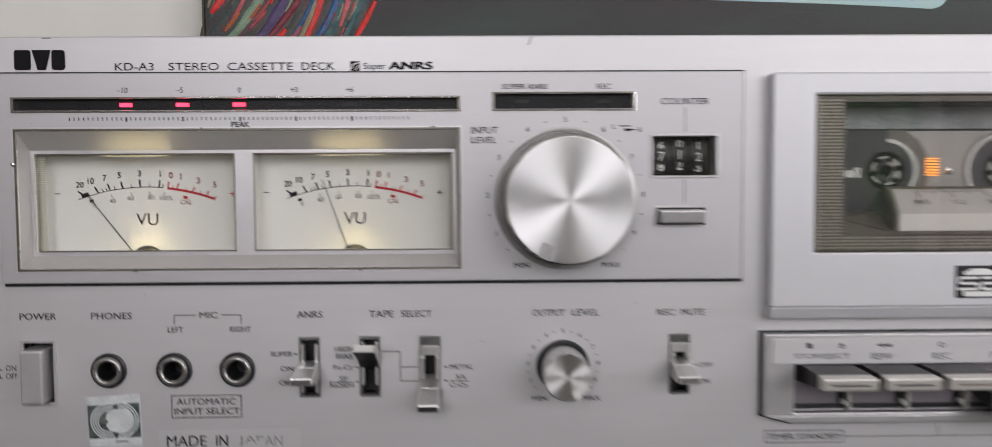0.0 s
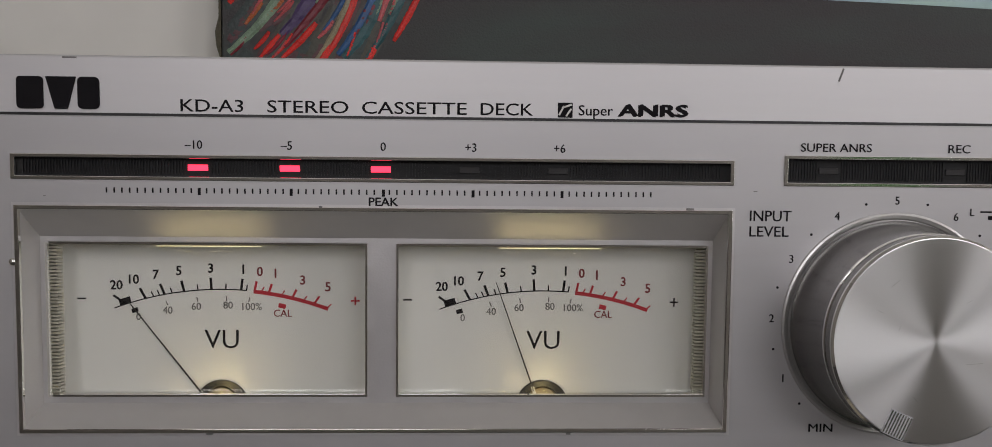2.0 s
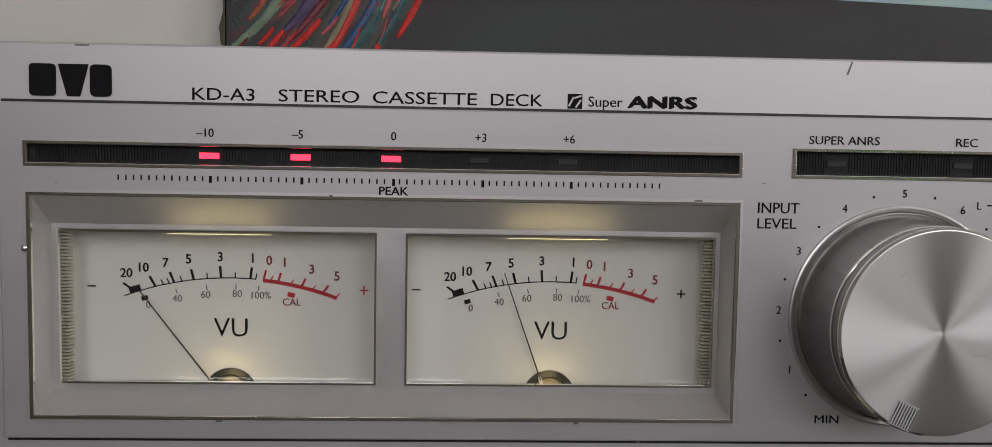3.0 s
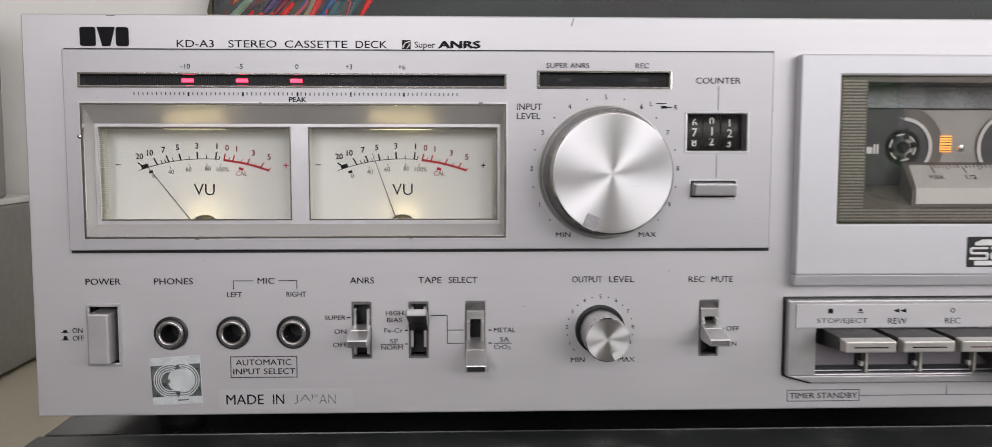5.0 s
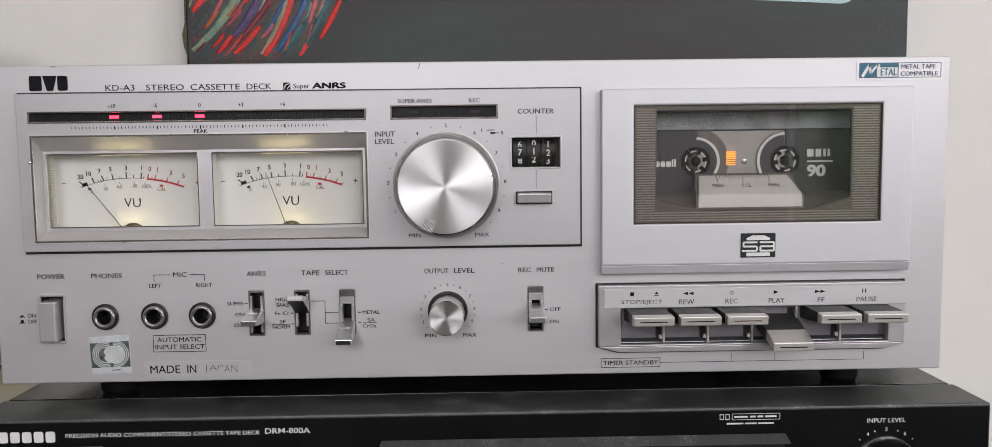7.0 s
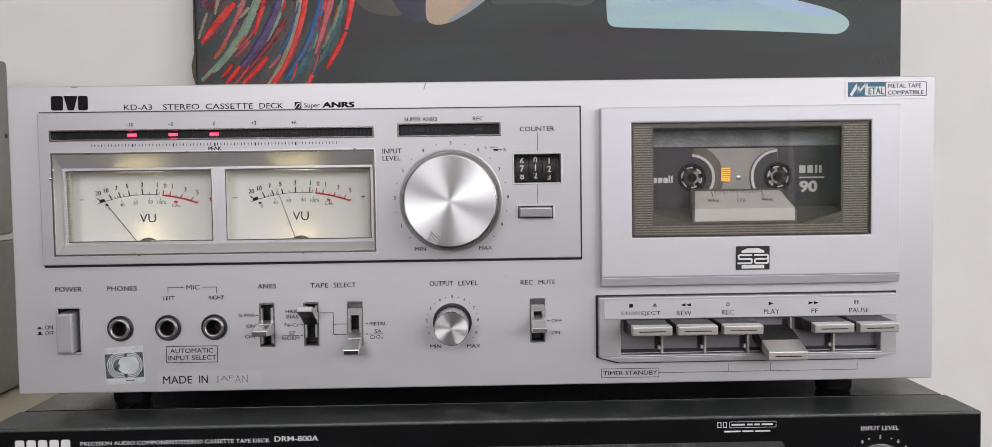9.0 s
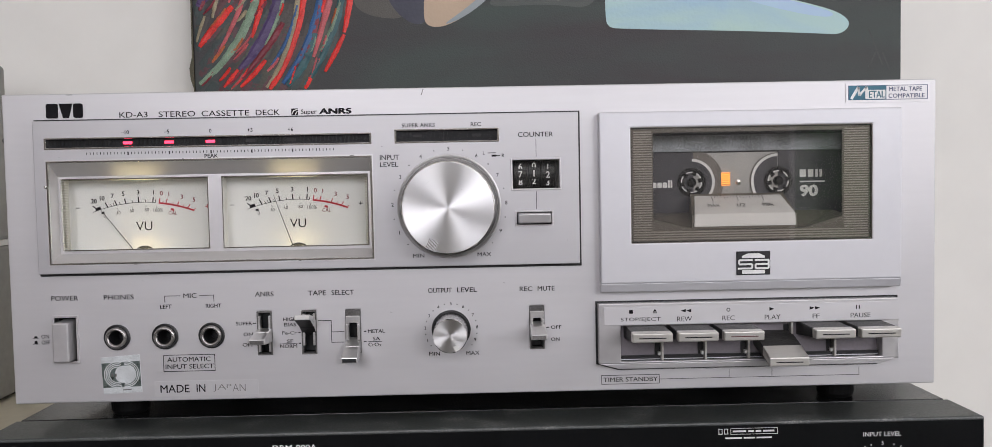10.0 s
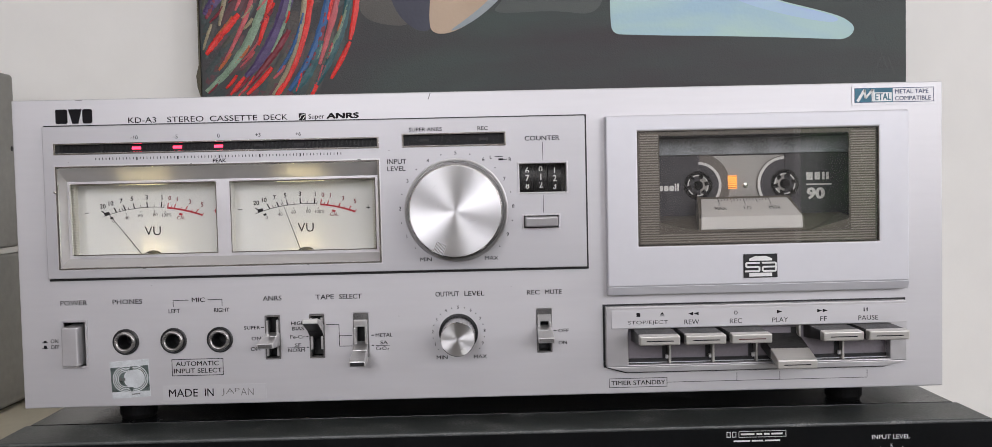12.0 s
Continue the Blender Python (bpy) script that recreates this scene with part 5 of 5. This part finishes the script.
    for hook in (((351.6, 62.0), (345.2, 62.0), (345.2, 60.1), (351.4, 60.1), (351.4, 58.1), (344.6, 58.1)), ((352.6, 62.0), (359.2, 62.0), (359.2, 58.1), (353.0, 58.1), (353.0, 60.1), (359.2, 60.1))):
        bm = bmesh.new()
        for k, (a, b) in enumerate(zip(hook, hook[1:])):
            bar(*a, *b, 0.85, D0 - 0.5, 0.1 + 0.004 * k, bm)
        part("emblem_shape", bm, WHITEINK, em, "white hooked band")


cassette_door()


def cassette():
    t = thing("compact_cassette", V(346, 8, 72), "dark slate audio cassette loaded behind the smoked door", "cassette")
    F = 3.0
    part("shell", plate(296, 400.2, 76, 123.5, F, 12, [(326.4, 367.0, 91, 113.0)]), SHELL, t, bevel=0.6)
    part("scuffed_edge", box(306, 397, F - 1.6, F, 113.6, 121.4), SCUFFED, t, "scuffed grey head-end strip", bevel=0.3)
    part("tape_window", slab(rounded(325.4, 368.0, 90.2, 113.4, 0.5), F + 0.6, F + 1.0), GREYCLEAR, t, "frosted tape window")
    for x, a0, a1 in ((325.2, -68, 88), (367, 92, 245)):
        part("tape_pack", ring(x, 99, 9.3, 15.5 if x < 340 else 13.6, F + 0.1, F + 0.5, a0, a1, 36), PACK, t, "edge of the wound tape")
        r = 10.0 if x < 340 else 11.9
        part("shoulder", ring(x, 99, 6.4, r, F - 0.02, F + 0.5, a0, a1, 36), SHELL, t)
        part("white_arc", ring(x, 99, r, r + 1.25, F - 0.25, F + 0.05, a0, a1, 36), WHITEINK, t, "white printed arc")
        part("hub_boss", ring(x, 99, 5.9, 6.9, F - 0.3, F + 0.6, 0, 360, 40), RUBBER, t)
        hb = part("reel_hub", ring(x, 99, 4.7, 6.0, F - 0.1, F + 2, 0, 360, 40), RUBBER, t, "black toothed reel hub")
        part("hub_rim", ring(x, 99, 4.6, 5.1, F - 0.2, F, 0, 360, 40), WHITEINK, hb, "thin white hub rim")
        teeth = bmesh.new()
        for k in range(6):
            a = radians(60 * k + 12)
            bar(x + 3.4 * math.cos(a), 99 + 3.4 * math.sin(a), x + 5.3 * math.cos(a), 99 + 5.3 * math.sin(a), 1.9, F + 1.7, 2.3, teeth)
        part("hub_teeth", teeth, RUBBER, hb)
        part("spindle", lathe([(0, 2.4), (1.6, 2.2), (2.2, 1.2), (2.5, -3)], 24), RUBBER, hb, "black drive spindle", m=facing(x, F, 99))
        part("hub_floor", ring(x, 99, 0.01, 4.7, F + 2.2, F + 2.6, 0, 360, 32), RUBBER, hb)
    lampp = part("amber_light", box(339.6, 343.8, F - 0.2, F + 0.5, 97.2, 103.4), AMBER, t, "amber pilot light seen through the tape window")
    st = bmesh.new()
    for i in range(6):
        box(339.6, 343.8, F - 0.3, F - 0.2, 97.6 + i, 97.95 + i, st)
    part("stripes", st, TAPE, lampp)
    part("centre_screw", lathe([(0, 0.4), (1.3, 0.3), (1.5, 0)], 20), CHROME, t, m=facing(348.0, F + 0.5, 98.6))
    # maker's print as plain bars, and the length
    pr = bmesh.new()
    for x in (306.2, 308.8, 311.4):
        slab(rounded(x, x + 2.2, 96.6, 99.2, 0.6), F - 0.1, F, pr)
    for x in (314.0, 315.2):
        slab([(x, 96.6), (x + 0.8, 96.6), (x + 0.8, 100.2), (x, 100.2)], F - 0.1, F, pr)
    for x0, x1 in ((377.4, 380.4), (381.4, 384.0), (385.0, 386.2), (387.0, 388.2)):
        slab([(x0, 100.6), (x1, 100.6), (x1, 104.2), (x0, 104.2)], F - 0.1, F, pr)
    bar(377.4, 98.4, 389.5, 98.4, 0.7, F, 0.1, pr)
    part("small_print", pr, WHITEINK, t)
    legend("90", 377.4, 386.0, 91.2, 96.8, F - 0.12, WHITEINK, t, 0.03, bold=0.3)


PLAN["y"], PLAN["size"], PLAN["mid"] = 10.0, 1.023, (220, 103)
cassette()
PLAN["y"], PLAN["size"] = 0.0, 1.0


# ---- foil badge ----
PLAN["x"] = -0.3
bd = part("badge", slab(rounded(396.9, 437.4, 135.4, 144.4, 0.5), -0.25, 0), CLEARLAB, deck, "silver and teal foil badge")
part("badge_border", plate(398.2, 436.2, 136.5, 143.4, -0.32, -0.2, [(398.5, 435.9, 136.8, 143.1)]), NAVY, bd, "thin dark border")
part("badge_field", box(398.4, 416.4, -0.36, -0.25, 136.7, 143.2), TEAL, bd, "teal field")
big = bmesh.new()
for a in ((399.6, 137.1, 403.0, 142.6), (403.0, 142.6, 403.4, 138.6), (403.4, 138.6, 406.9, 142.7), (406.9, 142.7, 407.0, 137.1)):
    bar(*a, 1.35 if a[1] < 138 or a[3] < 138 else 1.0, -0.36, 0.05, big)
part("big_letter", big, WHITEINK, bd, "large slanted white letter")
part("white_bar", slab([(406.8, 137.0), (415.9, 137.0), (415.9, 141.2), (407.4, 141.2)], -0.42, -0.36), WHITEINK, bd, "white bar behind the letters")
legend("ETAL", 408.0, 415.4, 137.5, 140.7, -0.46, TEAL, bd, bold=0.2)
legend("METAL TAPE", 417.6, 433.4, 140.5, 142.5, -0.38, NAVY, bd)
legend("COMPATIBLE", 417.4, 434.6, 137.3, 139.3, -0.38, NAVY, bd)


# ---- transport keys ----
PLAN["x"] = -1.6


def transport():
    Y = -4.0
    outline_hole = (289.4, 414.4, 14.6, 31.6)
    h = part("key_housing", plate(278.8, 422.4, 13.6, 42.4, Y, 4, [outline_hole]), BEZEL, deck, "silver housing of the transport keys", bevel=0.6)
    part("lower_lip", hull([(278.8, Y, 13.6), (422.4, Y, 13.6), (412.6, Y, 11.0), (288.6, Y, 11.0)], [(278.8, 0, 13.6), (422.4, 0, 13.6), (412.6, 0, 11.0), (288.6, 0, 11.0)]), BEZEL, h, bevel=0.3)
    part("gap_line", plate(277.9, 423.3, 13.0, 43.2, -0.5, -0.05, [(289.4, 414.4, 14.6, 31.6)]), BLACK, h, "black line round the housing")
    part("gap_line", slab([(277.9, 13.0), (288.2, 10.0), (413.1, 10.0), (423.3, 13.0)], -0.5, -0.05), BLACK, h)
    part("legend_strip", box(281.4, 422.4, Y - 0.35, Y, 32.0, 40.9), PANEL, h, "pale strip with the key legends", bevel=0.2)
    well = bmesh.new()
    box(289, 414.8, 1.6, 2.6, 12, 34, well)
    part("well_back", well, BAYBACK, h, "mauve-grey back of the key well")
    # black band drawn as the shadow along the well's bottom
    part("well_shadow", box(289.2, 414.6, 0.4, 1.5, 14.5, 16.6), BLACK, h, "black band put in as the shadow at the bottom of the well")
    fl = bmesh.new()
    box(289, 414.8, -2, 6, 13.4, 14.6, fl)
    part("well_floor", fl, BLACK, h)
    part("well_sides", box(288.2, 289.3, 4.2, 6, 14, 32, box(414.5, 415.6, 4.2, 6, 14, 32)), BAYBACK, h)
    for i in range(5):
        x = 309.5 + i * 20.75
        dv = part("divider", box(x - 0.5, x + 0.5, -2.5, 5.9, 14.6, 31.6), KEYM, h, "thin metal divider", bevel=0.15)
        part("dark_gap", box(x - 3.0, x - 0.6, 1.0, 1.55, 14.8, 30), BLACK, dv)
        part("guide_stud", box(x - 1.8, x - 0.5, -1.2, 1.0, 16.6, 18.4), CREAMPL, dv, bevel=0.2)
    for i, name in enumerate(("stop_key", "rewind_key", "record_key", "play_key", "forward_key", "pause_key")):
        x0 = 291.4 + i * 20.85
        x1 = x0 + 18.3
        down = name == "play_key"
        tip, zt, zr = (-24.0, 19.0, 28.4) if down else (-25.0, 31.5, 31.6)
        ym = -19.5
        zm = zt + (zr - zt) * (ym - tip) / (5.8 - tip)
        body = part(name, hull([(x0 + 0.1, ym, zm - 4.4), (x1 - 0.1, ym, zm - 4.4), (x1 - 0.1, ym, zm - 0.2), (x0 + 0.1, ym, zm - 0.2)], [(x0 + 0.1, 5.8, zr - 7.0), (x1 - 0.1, 5.8, zr - 7.0), (x1 - 0.1, 5.8, zr - 0.2), (x0 + 0.1, 5.8, zr - 0.2)]), BLACK, deck, ("pressed " if down else "") + "dark lever of a transport key", bevel=0.3)
        yk = -13.0 if down else ym
        zk = zt + (zr - zt) * (yk - tip) / (5.8 - tip)
        part("upper_plate", hull([(x0 + 0.2, yk, zk + 0.1), (x1 - 0.2, yk, zk + 0.1), (x1 - 0.2, 5.6, zr + 0.1), (x0 + 0.2, 5.6, zr + 0.1)], [(x0 + 0.2, yk, zk - 0.3), (x1 - 0.2, yk, zk - 0.3), (x1 - 0.2, 5.6, zr - 0.3), (x0 + 0.2, 5.6, zr - 0.3)]), KEYTOP, body, "grained dark top")
        blade = part("blade", hull([(x0, tip + 0.25, zt - 4.2), (x1, tip + 0.25, zt - 4.2), (x1, tip, zt), (x0, tip, zt)], [(x0 + 0.1, yk, zk - 4.6), (x1 - 0.1, yk, zk - 4.6), (x1 - 0.1, yk, zk + 0.25), (x0 + 0.1, yk, zk + 0.25)]), KEYM, body, "bright metal key blade", bevel=0.55)
        part("groove", box(x0 + 3, x1 - 3, tip - 0.02, tip + 1.1, zt - 2.45, zt - 2.05), RECRED if name == "record_key" else INK, blade, "red groove" if name == "record_key" else "")
    ys = Y - 0.43
    for body, x, w in (("STOP/EJECT", 298.8, 19.0), ("REW", 319.6, 7.0), ("REC", 340.6, 5.8), ("PLAY", 361.6, 7.4), ("FF", 382.4, 3.2), ("PAUSE", 403.7, 9.4)):
        legend(body, x - w / 2, x + w / 2, 33.4, 35.6, ys, INK, deck, -0.01)
    sy = bmesh.new()
    zc = 38.4
    y = Y - 0.35
    slab([(293.4, zc - 0.9), (295.2, zc - 0.9), (295.2, zc + 0.9), (293.4, zc + 0.9)], y - 0.08, y, sy)
    slab([(304.6, zc - 0.1), (306.6, zc - 0.1), (305.6, zc + 1.1)], y - 0.08, y, sy)
    bar(304.6, zc - 0.7, 306.6, zc - 0.7, 0.35, y, 0.08, sy)
    for xx in (317.8, 320.4):
        slab([(xx, zc), (xx + 2.5, zc - 0.8), (xx + 2.5, zc + 0.8)], y - 0.08, y, sy)
    ring(340.6, zc, 0.6, 0.9, y - 0.08, y, n=20, bm=sy)
    slab([(360.2, zc - 0.9), (362.6, zc), (360.2, zc + 0.9)], y - 0.08, y, sy)
    for xx in (379.4, 382.0):
        slab([(xx, zc - 0.8), (xx + 2.5, zc), (xx, zc + 0.8)], y - 0.08, y, sy)
    for xx in (401.8, 403.2):
        bar(xx, zc - 0.9, xx, zc + 0.9, 0.5, y, 0.08, sy)
    part("key_symbols", sy, INK, deck)
    tm = plate(280.4, 308.4, 2.9, 7.4, -0.06, 0, [(280.65, 308.15, 3.15, 7.15)])
    part("label_frame", tm, INK, deck)
    legend("TIMER STANDBY", 281.4, 307.4, 4.1, 6.2, -0.08, INK, deck)
    li = bmesh.new()
    bar(308.4, 5.0, 405, 5.0, 0.22, 0, 0.06, li)
    for x in (342, 362.7, 404.9):
        bar(x, 5.0, x, 8.8, 0.22, 0, 0.06, li)
    part("timer_lines", li, INK, deck)


transport()


# ---- the black cassette deck beneath ----
PLAN["x"] = 0.0


def black_deck():
    t = thing("black_cassette_deck", V(220, 130, -113), "black cassette deck carrying the silver one", "cassette deck")
    F, T = -20.0, -11.0
    part("cover", box(-4.5, 451.5, 12.6, 270, -104, T - 0.2), BLACKTOP, t, "dusty black sheet-metal cover", bevel=0.6)
    f = part("front", box(-6.5, 453.5, F, 12, -104, T - 0.2), MOULDING, t, "dusty black front moulding", bevel=1.0)
    part("fascia", box(-5.5, 452.5, F - 0.4, F, -103, T - 1.6), BLACKMET, f, "glossy black fascia", bevel=0.15)
    y = F - 0.5
    legend("PRECISION AUDIO COMPONENT/STEREO CASSETTE TAPE DECK", 37.4, 123.4, -19.4, -17.6, y, WHITEINK, f)
    legend("DRM-800A", 125.6, 145.6, -19.2, -16.7, y, WHITEINK, f, 0.01)
    em = bmesh.new()
    for i in range(5):
        x = 7.8 + i * 5.2
        slab(rounded(x, x + 4.2, -21.4, -16.4, 1.0), F - 0.5, F - 0.4, em)
    part("emblem", em, WHITEINK, f, "white emblem blocks")
    dl = bmesh.new()
    for x in (329.6, 332.2):
        for a in ((x, -16.6, x + 1.9, -16.6), (x, -14.3, x + 1.9, -14.3), (x + 0.2, -16.6, x + 0.2, -14.3), (x + 1.7, -16.6, x + 1.7, -14.3)):
            bar(*a, 0.3, F - 0.4, 0.1, dl)
    for x0, x1 in ((336.2, 342.4), (343.4, 346.0), (346.8, 349.4), (350.2, 355.4)):
        slab([(x0, -15.85), (x1, -15.85), (x1, -15.05), (x0, -15.05)], F - 0.5, F - 0.4, dl)
    for x0, x1 in ((332.8, 340.4), (341.2, 346.4), (347.2, 354.2)):
        slab([(x0, -18.9), (x1, -18.9), (x1, -18.2), (x0, -18.2)], F - 0.5, F - 0.4, dl)
    part("small_print", dl, WHITEINK, f)
    part("print_frame", plate(335.2, 357.0, -16.9, -14.0, F - 0.5, F - 0.4, [(335.38, 356.82, -16.72, -14.18)]), WHITEINK, f)
    legend("INPUT LEVEL", 396.6, 414.2, -19.3, -17.3, y, WHITEINK, f)
    kn = part("level_knob", ring(405.6, -40.5, 0.05, 14.4, -28, F - 0.4, 0, 360, 64), BLACKMET, f, "black level knob with a silver ring")
    part("knob_ring", ring(405.6, -40.5, 14.5, 14.9, F - 1.2, F - 0.4, 0, 360, 64), CHROME, kn)
    for body, b in (("5", 90), ("4", 118), ("6", 62)):
        a = radians(b)
        number(body, 405.6 + 18.0 * math.cos(a), -40.5 + 18.0 * math.sin(a), 1.7, y, WHITEINK, f)
    ds = bmesh.new()
    for b in (73, 107, 48, 132):
        a = radians(b)
        ring(405.6 + 18.0 * math.cos(a), -40.5 + 18.0 * math.sin(a), 0.02, 0.35, F - 0.5, F - 0.4, n=8, bm=ds)
    part("dial_dots", ds, WHITEINK, f)
    part("tape_bay_door", box(178, 359, F - 1.8, F - 0.4, -80, -27.6), SMOKE, f, "smoked tape bay door", bevel=0.5)
    part("bay_sill", hull([(176, F - 4.2, -27.0), (361, F - 4.2, -27.0), (359.6, F - 0.4, -23.4), (177.4, F - 0.4, -23.4)], [(176, F - 0.3, -27.4), (361, F - 0.3, -27.4), (359.6, F - 0.3, -23.6), (177.4, F - 0.3, -23.6)]), MOULDING, f, "sloping grey edge over the tape bay", bevel=0.3)
    part("power_button", box(40, 54, F - 3, F - 0.4, -32, -23.4), GREYBOX, f, "grey-blue power button", bevel=0.5)
    for x in (30, 410):
        for yy in (20, 240):
            part("foot", lathe([(0, 9.2), (14, 9.2), (14, 2), (12, 0), (0, 0)], 28), BLACK, t, m=Matrix.Translation(V(x, yy, -113)))


black_deck()
